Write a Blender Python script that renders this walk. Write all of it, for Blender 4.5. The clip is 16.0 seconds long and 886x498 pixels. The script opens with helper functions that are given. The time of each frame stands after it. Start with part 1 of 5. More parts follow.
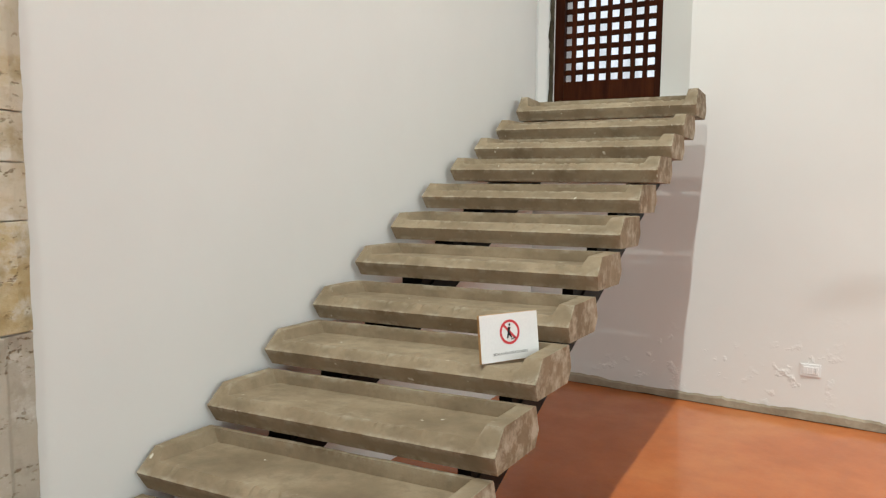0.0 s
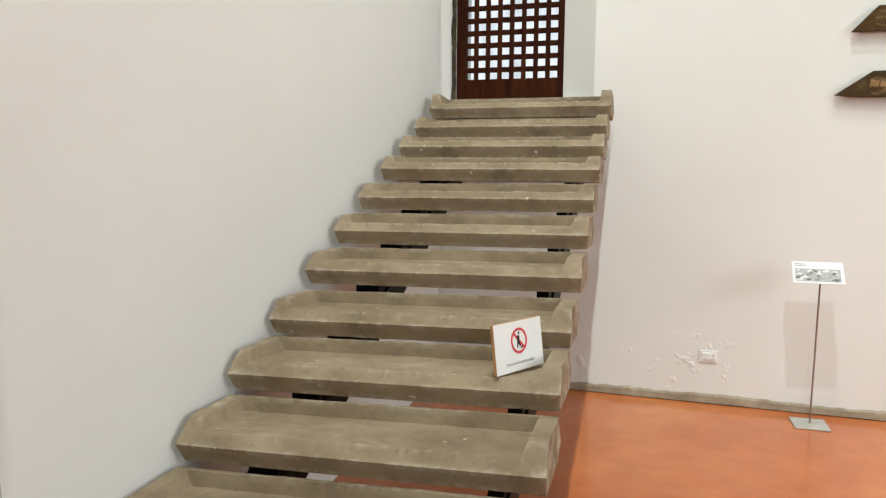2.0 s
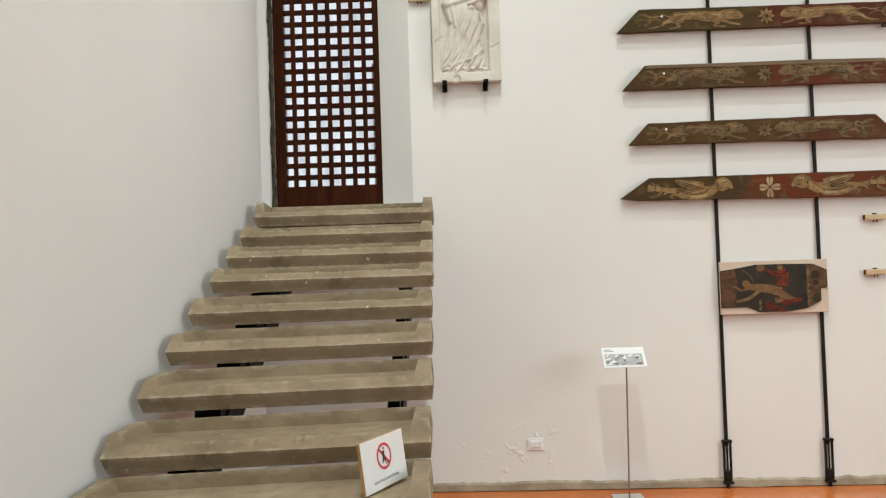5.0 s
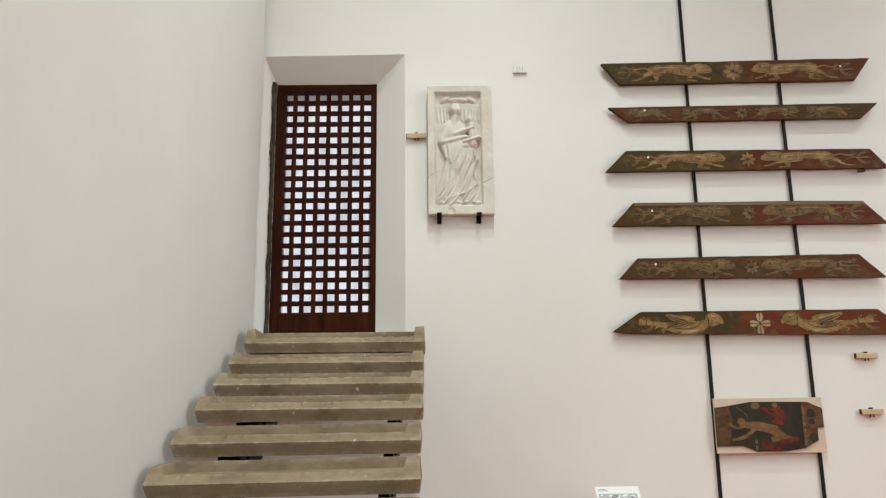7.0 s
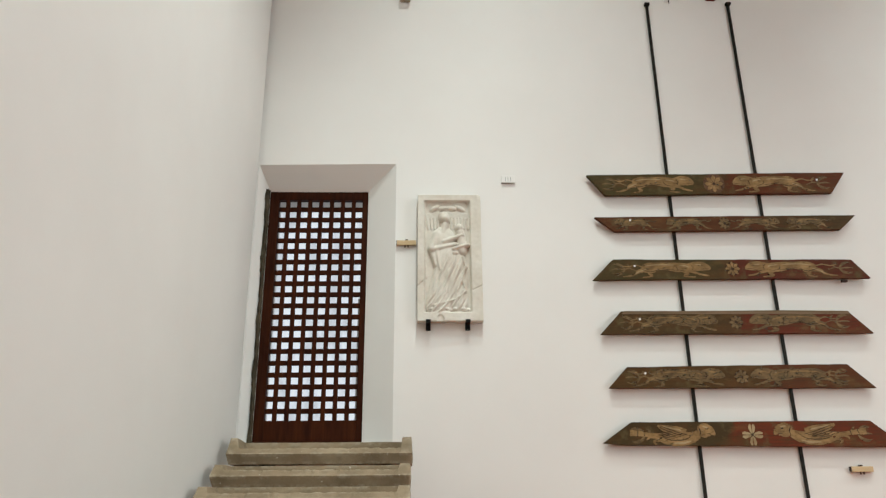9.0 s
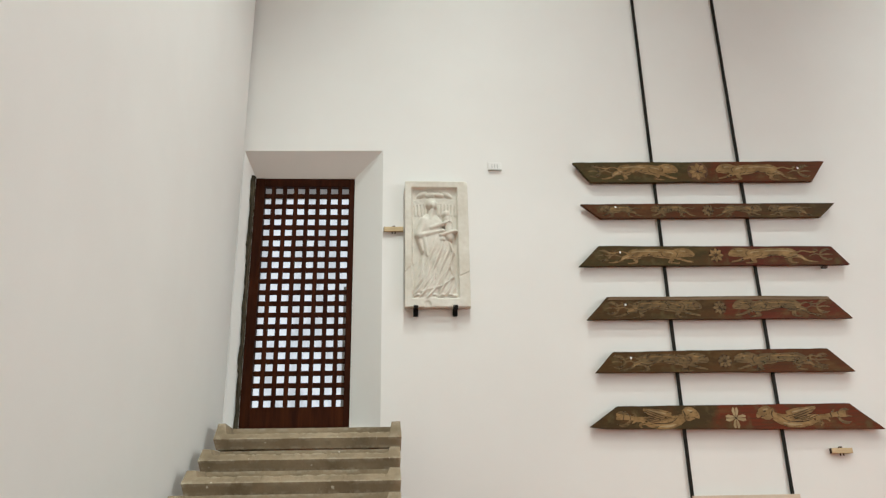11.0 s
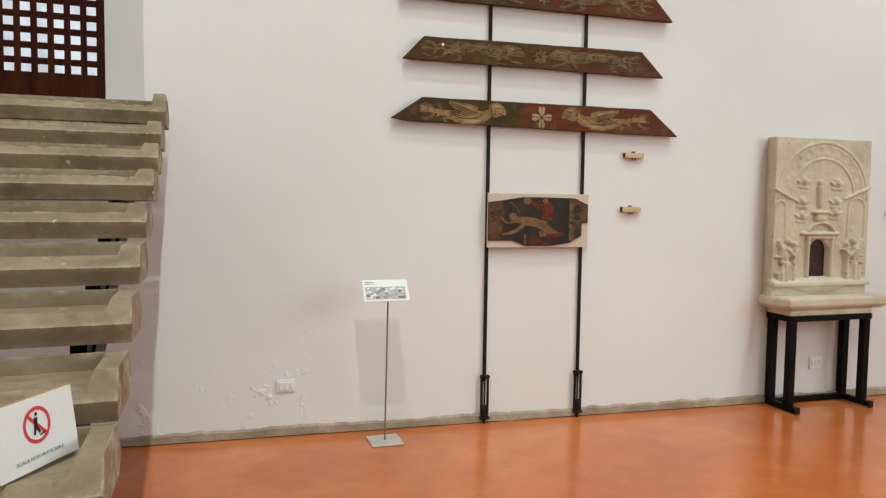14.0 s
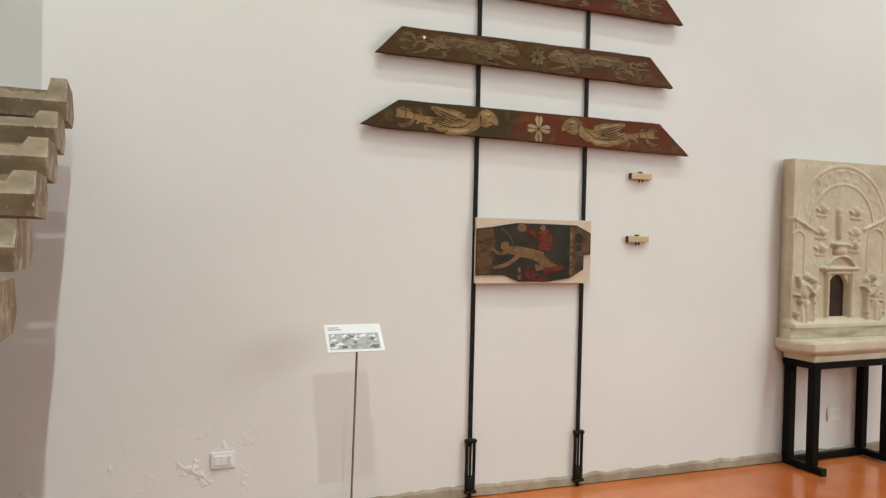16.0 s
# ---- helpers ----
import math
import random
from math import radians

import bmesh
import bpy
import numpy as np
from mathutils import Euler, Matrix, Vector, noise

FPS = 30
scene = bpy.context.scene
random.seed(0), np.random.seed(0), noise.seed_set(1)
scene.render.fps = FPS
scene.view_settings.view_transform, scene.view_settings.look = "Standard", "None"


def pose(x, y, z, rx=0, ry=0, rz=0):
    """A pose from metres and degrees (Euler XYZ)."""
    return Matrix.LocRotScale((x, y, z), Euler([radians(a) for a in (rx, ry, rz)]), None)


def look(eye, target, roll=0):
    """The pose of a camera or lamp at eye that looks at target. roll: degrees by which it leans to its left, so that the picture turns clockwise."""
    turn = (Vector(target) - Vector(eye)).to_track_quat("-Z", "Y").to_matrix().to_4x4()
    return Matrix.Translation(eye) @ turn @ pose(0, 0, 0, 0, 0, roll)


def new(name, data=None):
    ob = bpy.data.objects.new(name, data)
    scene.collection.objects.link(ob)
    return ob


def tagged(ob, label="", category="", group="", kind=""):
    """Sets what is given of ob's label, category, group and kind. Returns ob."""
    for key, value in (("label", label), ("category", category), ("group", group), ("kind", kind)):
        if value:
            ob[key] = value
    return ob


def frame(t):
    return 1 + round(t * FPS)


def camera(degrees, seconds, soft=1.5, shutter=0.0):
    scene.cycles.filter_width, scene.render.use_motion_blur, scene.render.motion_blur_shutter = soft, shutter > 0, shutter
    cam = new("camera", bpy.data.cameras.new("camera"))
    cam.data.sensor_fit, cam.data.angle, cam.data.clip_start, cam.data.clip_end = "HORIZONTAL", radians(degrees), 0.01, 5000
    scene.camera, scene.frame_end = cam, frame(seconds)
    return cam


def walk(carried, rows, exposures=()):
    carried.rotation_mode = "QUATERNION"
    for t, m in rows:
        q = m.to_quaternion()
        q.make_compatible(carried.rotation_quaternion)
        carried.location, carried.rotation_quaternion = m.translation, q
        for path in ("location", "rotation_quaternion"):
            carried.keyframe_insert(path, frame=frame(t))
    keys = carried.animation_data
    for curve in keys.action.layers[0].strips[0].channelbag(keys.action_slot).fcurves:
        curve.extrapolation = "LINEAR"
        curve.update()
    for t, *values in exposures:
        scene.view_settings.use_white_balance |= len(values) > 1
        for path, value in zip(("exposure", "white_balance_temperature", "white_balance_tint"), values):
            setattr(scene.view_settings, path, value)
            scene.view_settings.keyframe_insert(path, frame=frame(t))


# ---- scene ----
cam = camera(63.1, 16.0, 1.3)
PATH = [
    (0, (2.117, -5.177, 1.551), (1.131, -3.447, 1.357), 0.5),
    (0.5, (1.938, -5.281, 1.564), (1.052, -3.499, 1.364), 0.4),
    (1, (1.763, -5.345, 1.559), (0.926, -3.541, 1.345), 0.2),
    (1.5, (1.605, -5.339, 1.555), (0.819, -3.514, 1.325), 0.4),
    (2, (1.477, -5.253, 1.563), (0.936, -3.338, 1.363), 0.5),
    (2.5, (1.386, -5.246, 1.57), (1.093, -3.276, 1.384), 0.0),
    (3, (1.29, -5.28, 1.588), (1.163, -3.291, 1.42), -0.4),
    (5.5, (1.297, -5.33, 1.644), (1.304, -3.335, 1.791), -1.7),
    (6, (1.296, -5.343, 1.654), (1.31, -3.359, 1.9), -1.3),
    (6.5, (1.3, -5.342, 1.668), (1.318, -3.369, 1.995), -1.0),
    (7, (1.302, -5.344, 1.674), (1.327, -3.383, 2.068), -0.7),
    (7.5, (1.303, -5.344, 1.686), (1.337, -3.396, 2.141), -0.5),
    (8, (1.294, -5.349, 1.682), (1.337, -3.421, 2.21), -0.4),
    (8.5, (1.325, -5.376, 1.719), (1.361, -3.465, 2.308), -0.5),
    (9, (1.303, -5.382, 1.738), (1.359, -3.493, 2.391), -0.5),
    (11.5, (1.22, -5.335, 1.633), (1.343, -3.444, 2.272), -1.1),
    (12, (1.271, -5.295, 1.623), (1.395, -3.35, 2.071), -0.8),
    (12.5, (1.421, -5.203, 1.669), (1.566, -3.221, 1.895), -0.4),
    (13, (1.495, -5.086, 1.605), (1.761, -3.105, 1.659), 0.2),
    (13.5, (1.497, -4.940, 1.566), (1.940, -2.992, 1.483), 0.7),
    (14, (1.474, -4.757, 1.554), (2.082, -2.856, 1.422), 0.8),
    (14.5, (1.503, -4.548, 1.532), (2.234, -2.690, 1.413), 0.8),
    (15, (1.576, -4.283, 1.535), (2.338, -2.435, 1.477), 1.2),
    (15.5, (1.564, -4.071, 1.516), (2.324, -2.222, 1.484), 1.2),
    (16, (1.522, -3.824, 1.514), (2.294, -1.980, 1.474), 1.3),
]
walk(cam, [(t, look(eye, target, roll)) for t, eye, target, roll in PATH],
     [(0, -0.02), (1.0, 0.04), (1.5, 0.12), (2.0, 0.04), (3.0, -0.08), (5.5, -0.20), (9.0, -0.29), (12.5, -0.26), (16.0, -0.29)])

# exposures and lights -------------------------------------------------------
world = bpy.data.worlds.new("world")
world.use_nodes = True
world.node_tree.nodes["Background"].inputs[0].default_value = (0.75, 0.85, 1.0, 1)
world.node_tree.nodes["Background"].inputs[1].default_value = 0.6
scene.world = world


def spot(name, eye, target, watts, size, blend=0.6, radius=0.06, colour=(1.0, 0.93, 0.84)):
    d = bpy.data.lights.new(name, "SPOT")
    d.energy, d.spot_size, d.spot_blend, d.shadow_soft_size, d.color = watts, radians(size), blend, radius, colour
    ob = new(name, d)
    ob.matrix_world = look(eye, target)
    return ob


def area(name, eye, target, watts, sx, sy, colour):
    d = bpy.data.lights.new(name, "AREA")
    d.shape, d.size, d.size_y, d.energy, d.color = "RECTANGLE", sx, sy, watts, colour
    ob = new(name, d)
    ob.matrix_world = look(eye, target)
    return ob


WARM = (0.850, 0.955, 0.93)
# two ceiling tracks run out from the far wall, one above the stair's side and one above the stand
LAMPS = [
    ((1.73, -2.6, 8.8), (1.9, -0.3, 1.9), 690, 76),
    ((1.78, -4.3, 8.8), (1.2, -1.7, 0.6), 1020, 76),
    ((1.88, -7.6, 8.8), (1.0, -2.9, 0.8), 1060, 66),
    ((7.1, -2.6, 8.8), (6.4, -0.3, 1.6), 770, 72),
    ((7.4, -5.6, 8.8), (6.4, -0.5, 0.9), 760, 54),
]
for eye, target, watts, size in LAMPS:
    spot("track_spot", eye, target, watts, size, 1.0, 0.06, WARM)
# added broad cool fill for unseen light from the right; no window is built
area("daylight_fill", (10.7, -6.2, 3.7), (0.3, -2.6, 1.4), 640, 7.0, 4.2, (0.84, 0.96, 1.0))

# materials -------------------------------------------------------------------


def mat(name):
    m = bpy.data.materials.new(name)
    m.use_nodes = True
    nt = m.node_tree
    return m, nt, nt.nodes["Principled BSDF"]


def node(nt, kind, **inputs):
    n = nt.nodes.new(kind)
    for k, v in inputs.items():
        n.inputs[k.replace("_", " ")].default_value = v
    return n


def noise_tex(nt, coord, scale, detail=4.0, rough=0.55, stretch=(1, 1, 1)):
    m = node(nt, "ShaderNodeMapping", Scale=stretch)
    nt.links.new(coord, m.inputs["Vector"])
    n = node(nt, "ShaderNodeTexNoise", Scale=scale, Detail=detail, Roughness=rough)
    nt.links.new(m.outputs[0], n.inputs["Vector"])
    return n.outputs["Fac"]


def ramp(nt, fac, stops):
    r = nt.nodes.new("ShaderNodeValToRGB")
    nt.links.new(fac, r.inputs[0])
    while len(r.color_ramp.elements) < len(stops):
        r.color_ramp.elements.new(0.5)
    for e, (p, c) in zip(r.color_ramp.elements, stops):
        e.position = p
        e.color = (*c, 1) if len(c) == 3 else c
    return r.outputs[0]


def mixc(nt, fac, a, b, how="MIX"):
    m = nt.nodes.new("ShaderNodeMix")
    m.data_type, m.blend_type = "RGBA", how
    for s, v in ((0, fac), (6, a), (7, b)):
        if isinstance(v, (int, float)):
            m.inputs[s].default_value = v
        elif isinstance(v, tuple):
            m.inputs[s].default_value = (*v, 1)
        else:
            nt.links.new(v, m.inputs[s])
    return m.outputs[2]


def maths(nt, op, a, b=0.0, clamp=False):
    m = nt.nodes.new("ShaderNodeMath")
    m.operation, m.use_clamp = op, clamp
    for s, v in ((0, a), (1, b)):
        if isinstance(v, (int, float)):
            m.inputs[s].default_value = v
        else:
            nt.links.new(v, m.inputs[s])
    return m.outputs[0]


def bump(nt, bsdf, height, strength, distance):
    b = node(nt, "ShaderNodeBump", Strength=strength, Distance=distance)
    nt.links.new(height, b.inputs["Height"])
    nt.links.new(b.outputs[0], bsdf.inputs["Normal"])
    return b


def coords(nt):
    return nt.nodes.new("ShaderNodeTexCoord").outputs["Object"]


def surface(name, dark, light, scale, rough, bumpiness=0.3, dist=0.003, fine=60.0, metal=0.0, stretch=(1, 1, 1), spread=(0.3, 0.7), vary=0.0, spec=None):
    """A plain surface with two scales of variation in tone and a fine relief."""
    m, nt, b = mat(name)
    co = coords(nt)
    big = noise_tex(nt, co, scale, 5, 0.6, stretch)
    small = noise_tex(nt, co, fine, 3, 0.6, stretch)
    col = ramp(nt, big, [(spread[0], dark), (spread[1], light)])
    col = mixc(nt, maths(nt, "MULTIPLY", small, 0.28), col, tuple(c * 0.55 for c in dark))
    if vary:
        info = nt.nodes.new("ShaderNodeObjectInfo").outputs["Random"]
        col = mixc(nt, maths(nt, "MULTIPLY", info, vary), col, tuple(c * 0.5 for c in dark))
    nt.links.new(col, b.inputs["Base Color"])
    b.inputs["Metallic"].default_value = metal
    b.inputs["Specular IOR Level"].default_value = spec if spec is not None else 0.5 if metal or rough < 0.5 else 0.22
    r = maths(nt, "ADD", maths(nt, "MULTIPLY", small, 0.2), rough - 0.1, True)
    nt.links.new(r, b.inputs["Roughness"])
    bump(nt, b, maths(nt, "ADD", maths(nt, "MULTIPLY", big, 0.6), small), bumpiness, dist)
    return m


def make_plaster():
    m, nt, b = mat("white_plaster")
    co = nt.nodes.new("ShaderNodeNewGeometry").outputs["Position"]
    big = noise_tex(nt, co, 0.7, 4, 0.5)
    mid = noise_tex(nt, co, 5.0, 5, 0.6)
    small = noise_tex(nt, co, 70.0, 3, 0.6)
    col = ramp(nt, big, [(0.3, (0.74, 0.715, 0.68)), (0.7, (0.79, 0.77, 0.735))])
    col = mixc(nt, maths(nt, "MULTIPLY", mid, 0.10), col, (0.60, 0.56, 0.51))
    # flaking paint and damp blisters along the foot of the wall
    sep = nt.nodes.new("ShaderNodeSeparateXYZ")
    nt.links.new(co, sep.inputs[0])
    low = maths(nt, "SUBTRACT", 1.0, maths(nt, "DIVIDE", sep.outputs["Z"], 0.75), True)
    low = maths(nt, "MULTIPLY", low, maths(nt, "SUBTRACT", 2.9, sep.outputs["X"], True))
    blot = noise_tex(nt, co, 8.0, 4, 0.55)
    patch = maths(nt, "MULTIPLY", maths(nt, "SUBTRACT", noise_tex(nt, co, 1.7, 3, 0.5), 0.50, True), 9.0, True)
    blister = maths(nt, "MULTIPLY", maths(nt, "MULTIPLY", maths(nt, "SUBTRACT", blot, 0.57, True), 9.0, True), maths(nt, "MULTIPLY", low, patch))
    col = mixc(nt, maths(nt, "MULTIPLY", blister, 0.35), col, (0.80, 0.79, 0.77))
    nt.links.new(col, b.inputs["Base Color"])
    b.inputs["Roughness"].default_value = 0.88
    b.inputs["Specular IOR Level"].default_value = 0.25
    h = maths(nt, "ADD", maths(nt, "MULTIPLY", mid, 0.5), maths(nt, "MULTIPLY", small, 0.06))
    h = maths(nt, "ADD", h, maths(nt, "MULTIPLY", blister, 5.5))
    bump(nt, b, h, 0.35, 0.006)
    return m


def make_floor():
    m, nt, b = mat("orange_floor")
    co = coords(nt)
    big = noise_tex(nt, co, 0.9, 6, 0.62)
    mid = noise_tex(nt, co, 4.5, 6, 0.65)
    small = noise_tex(nt, co, 45.0, 3, 0.6)
    col = ramp(nt, big, [(0.28, (0.40, 0.085, 0.018)), (0.52, (0.52, 0.135, 0.032)), (0.75, (0.60, 0.20, 0.06))])
    col = mixc(nt, maths(nt, "MULTIPLY", maths(nt, "SUBTRACT", mid, 0.42, True), 1.3, True), col, (0.30, 0.07, 0.018))
    col = mixc(nt, maths(nt, "MULTIPLY", small, 0.14), col, (0.62, 0.30, 0.13))
    nt.links.new(col, b.inputs["Base Color"])
    r = maths(nt, "ADD", maths(nt, "MULTIPLY", mid, 0.24), 0.05, True)
    nt.links.new(r, b.inputs["Roughness"])
    bump(nt, b, maths(nt, "ADD", mid, maths(nt, "MULTIPLY", small, 0.3)), 0.09, 0.002)
    return m


def make_plank(name, left, right, seam):
    """Old painted board: two painted fields that meet at seam, worn down to the wood."""
    m, nt, b = mat(name)
    co = coords(nt)
    sep = nt.nodes.new("ShaderNodeSeparateXYZ")
    nt.links.new(co, sep.inputs[0])
    wob = noise_tex(nt, co, 6.0, 5, 0.65)
    edge = maths(nt, "ADD", sep.outputs["X"], maths(nt, "MULTIPLY", maths(nt, "SUBTRACT", wob, 0.5), 0.35))
    side = maths(nt, "MULTIPLY", maths(nt, "SUBTRACT", edge, seam - 0.04), 14.0, True)
    col = mixc(nt, side, left, right)
    grain = noise_tex(nt, co, 9.0, 6, 0.7, (0.5, 4, 9))
    col = mixc(nt, maths(nt, "MULTIPLY", maths(nt, "SUBTRACT", grain, 0.42, True), 2.6, True), col, (0.055, 0.030, 0.016))
    cloud = noise_tex(nt, co, 5.5, 5, 0.65, (1, 1, 1.6))
    col = mixc(nt, maths(nt, "MULTIPLY", maths(nt, "SUBTRACT", cloud, 0.50, True), 5.0, True), col, tuple(0.45 * a + 0.55 * b for a, b in zip(left, (0.12, 0.05, 0.022))))
    cloud2 = noise_tex(nt, co, 8.0, 5, 0.65, (1.2, 1, 1.1))
    col = mixc(nt, maths(nt, "MULTIPLY", maths(nt, "SUBTRACT", cloud2, 0.56, True), 5.0, True), col, (0.115, 0.085, 0.045))
    worn = noise_tex(nt, co, 3.2, 7, 0.7, (1, 1, 3))
    col = mixc(nt, maths(nt, "MULTIPLY", maths(nt, "SUBTRACT", worn, 0.55, True), 3.0, True), col, (0.17, 0.095, 0.042))
    col = mixc(nt, 1.0, col, (0.86, 0.84, 0.66), "MULTIPLY")
    fleck = noise_tex(nt, co, 60.0, 4, 0.7)
    col = mixc(nt, maths(nt, "MULTIPLY", maths(nt, "SUBTRACT", fleck, 0.62, True), 3.0, True), col, (0.22, 0.15, 0.08))
    nt.links.new(col, b.inputs["Base Color"])
    b.inputs["Roughness"].default_value = 0.6
    b.inputs["Specular IOR Level"].default_value = 0.12
    bump(nt, b, maths(nt, "ADD", grain, maths(nt, "MULTIPLY", fleck, 0.4)), 0.3, 0.003)
    return m


def make_glow(name, colour, strength):
    m, nt, b = mat(name)
    co = coords(nt)
    n = noise_tex(nt, co, 3.5, 3, 0.6, (1.6, 1, 0.7))
    col = ramp(nt, n, [(0.36, tuple(c * 0.72 for c in colour)), (0.56, colour)])
    b.inputs["Base Color"].default_value = (0, 0, 0, 1)
    nt.links.new(col, b.inputs["Emission Color"])
    b.inputs["Emission Strength"].default_value = strength
    return m


PLASTER = make_plaster()
FLOOR = make_floor()


def make_step():
    """Worn grey-brown sandstone: cloudy tone, dark stains, pale lime spots and rubbed edges."""
    m, nt, b = mat("step_stone")
    co = coords(nt)
    seed = node(nt, "ShaderNodeVectorMath")
    info = nt.nodes.new("ShaderNodeObjectInfo").outputs["Random"]
    shift = nt.nodes.new("ShaderNodeCombineXYZ")
    nt.links.new(maths(nt, "MULTIPLY", info, 37.0), shift.inputs[0])
    nt.links.new(co, seed.inputs[0])
    nt.links.new(shift.outputs[0], seed.inputs[1])
    co = seed.outputs[0]
    big = noise_tex(nt, co, 3.2, 5, 0.6)
    mid = noise_tex(nt, co, 14.0, 6, 0.68)
    fine = noise_tex(nt, co, 90.0, 4, 0.65)
    spots = noise_tex(nt, co, 22.0, 2, 0.5)
    col = ramp(nt, big, [(0.30, (0.162, 0.114, 0.067)), (0.50, (0.254, 0.186, 0.116)), (0.70, (0.360, 0.277, 0.182))])
    col = mixc(nt, maths(nt, "MULTIPLY", maths(nt, "SUBTRACT", mid, 0.48, True), 3.0, True), col, (0.160, 0.118, 0.072))
    col = mixc(nt, maths(nt, "MULTIPLY", fine, 0.32), col, (0.20, 0.155, 0.100))
    col = mixc(nt, maths(nt, "MULTIPLY", maths(nt, "SUBTRACT", spots, 0.735, True), 22.0, True), col, (0.62, 0.57, 0.47))
    geo = nt.nodes.new("ShaderNodeNewGeometry")
    rub = maths(nt, "MULTIPLY", maths(nt, "MULTIPLY", maths(nt, "SUBTRACT", geo.outputs["Pointiness"], 0.510, True), 15.0, True), maths(nt, "MULTIPLY", maths(nt, "SUBTRACT", mid, 0.46, True), 6.0, True))
    col = mixc(nt, maths(nt, "MULTIPLY", rub, 0.85), col, (0.50, 0.43, 0.325))
    nt.links.new(col, b.inputs["Base Color"])
    b.inputs["Roughness"].default_value = 0.82
    b.inputs["Specular IOR Level"].default_value = 0.25
    h = maths(nt, "ADD", maths(nt, "MULTIPLY", mid, 0.9), maths(nt, "MULTIPLY", fine, 0.5))
    bump(nt, b, h, 0.55, 0.004)
    return m


STEP = make_step()


def make_pier(name, base, patch, amount):
    """Old limestone: pale ground, broad ochre patches, whitish lime remains and rows of brown pits."""
    m, nt, b = mat(name)
    co = coords(nt)
    big = noise_tex(nt, co, 2.6, 6, 0.6)
    mid = noise_tex(nt, co, 5.0, 7, 0.68, (1, 1, 1.5))
    lime = noise_tex(nt, co, 4.2, 7, 0.66, (1.2, 1.2, 1.6))
    rows = noise_tex(nt, co, 4.0, 3, 0.5, (0.8, 0.8, 5.0))
    pits = noise_tex(nt, co, 34.0, 3, 0.55, (1, 1, 1.9))
    fine = noise_tex(nt, co, 120.0, 4, 0.7)
    col = ramp(nt, big, [(0.3, tuple(c * 0.84 for c in base)), (0.7, tuple(min(c * 1.12, 0.85) for c in base))])
    col = mixc(nt, maths(nt, "MULTIPLY", maths(nt, "SUBTRACT", mid, amount, True), 5.0, True), col, patch)
    col = mixc(nt, maths(nt, "MULTIPLY", maths(nt, "SUBTRACT", lime, 0.54, True), 8.0, True), col, (0.68, 0.64, 0.57))
    hole = maths(nt, "MULTIPLY", maths(nt, "MULTIPLY", maths(nt, "SUBTRACT", pits, 0.57, True), 12.0, True), maths(nt, "MULTIPLY", maths(nt, "SUBTRACT", rows, 0.47, True), 9.0, True))
    soil = noise_tex(nt, co, 7.0, 5, 0.62, (1, 1, 1.2))
    col = mixc(nt, maths(nt, "MULTIPLY", maths(nt, "SUBTRACT", soil, 0.53, True), 6.0, True), col, tuple(c * 0.80 for c in patch))
    col = mixc(nt, maths(nt, "MULTIPLY", hole, 0.85), col, (0.25, 0.165, 0.085))
    col = mixc(nt, maths(nt, "MULTIPLY", fine, 0.22), col, tuple(c * 0.55 for c in base))
    nt.links.new(col, b.inputs["Base Color"])
    b.inputs["Roughness"].default_value = 0.88
    b.inputs["Specular IOR Level"].default_value = 0.2
    h = maths(nt, "SUBTRACT", maths(nt, "ADD", mid, maths(nt, "MULTIPLY", lime, 0.4)), maths(nt, "MULTIPLY", hole, 0.9))
    bump(nt, b, maths(nt, "ADD", h, maths(nt, "MULTIPLY", fine, 0.12)), 0.7, 0.010)
    return m


PIER = make_pier("pier_stone", (0.64, 0.55, 0.42), (0.52, 0.39, 0.22), 0.50)
PIER_TAN = make_pier("pier_tan_stone", (0.60, 0.49, 0.32), (0.47, 0.34, 0.16), 0.44)
PIER_GREY = make_pier("pier_grey_stone", (0.52, 0.455, 0.37), (0.47, 0.40, 0.31), 0.50)
MORTAR = surface("lime_mortar", (0.50, 0.46, 0.39), (0.62, 0.58, 0.50), 9.0, 0.9, 0.6, 0.006, 50.0)
SKIRT = surface("cement_skirting", (0.27, 0.21, 0.145), (0.48, 0.405, 0.30), 6.0, 0.85, 0.6, 0.006, 40.0)
# bare masonry, darkened so its colour also carries the door's shadow gap
RAW = surface("raw_wall_edge", (0.028, 0.021, 0.012), (0.115, 0.092, 0.058), 11.0, 0.9, 0.8, 0.01, 60.0)
MARBLE = surface("old_marble", (0.60, 0.54, 0.45), (0.76, 0.72, 0.64), 4.0, 0.6, 0.25, 0.003, 40.0)
LIMESTONE = surface("carved_limestone", (0.52, 0.440, 0.305), (0.73, 0.645, 0.485), 4.0, 0.75, 0.4, 0.003, 50.0)
DOORWOOD = surface("door_wood", (0.023, 0.0042, 0.0009), (0.064, 0.0150, 0.0030), 4.0, 0.65, 0.4, 0.002, 25.0, stretch=(6, 6, 0.6), vary=0.3, spec=0.08)
STEEL = surface("black_steel", (0.006, 0.006, 0.0055), (0.012, 0.011, 0.010), 20.0, 0.5, 0.2, 0.001, 90.0, spec=0.06)
IRON = surface("dark_iron", (0.010, 0.009, 0.007), (0.022, 0.019, 0.014), 20.0, 0.55, 0.2, 0.001, 90.0, spec=0.12)
GREYMETAL = surface("grey_metal", (0.42, 0.40, 0.36), (0.55, 0.53, 0.48), 8.0, 0.45, 0.2, 0.001, 90.0, metal=0.2)
BROWNMETAL = surface("brown_metal", (0.22, 0.15, 0.12), (0.32, 0.24, 0.20), 20.0, 0.45, 0.1, 0.001, 90.0, metal=0.3)
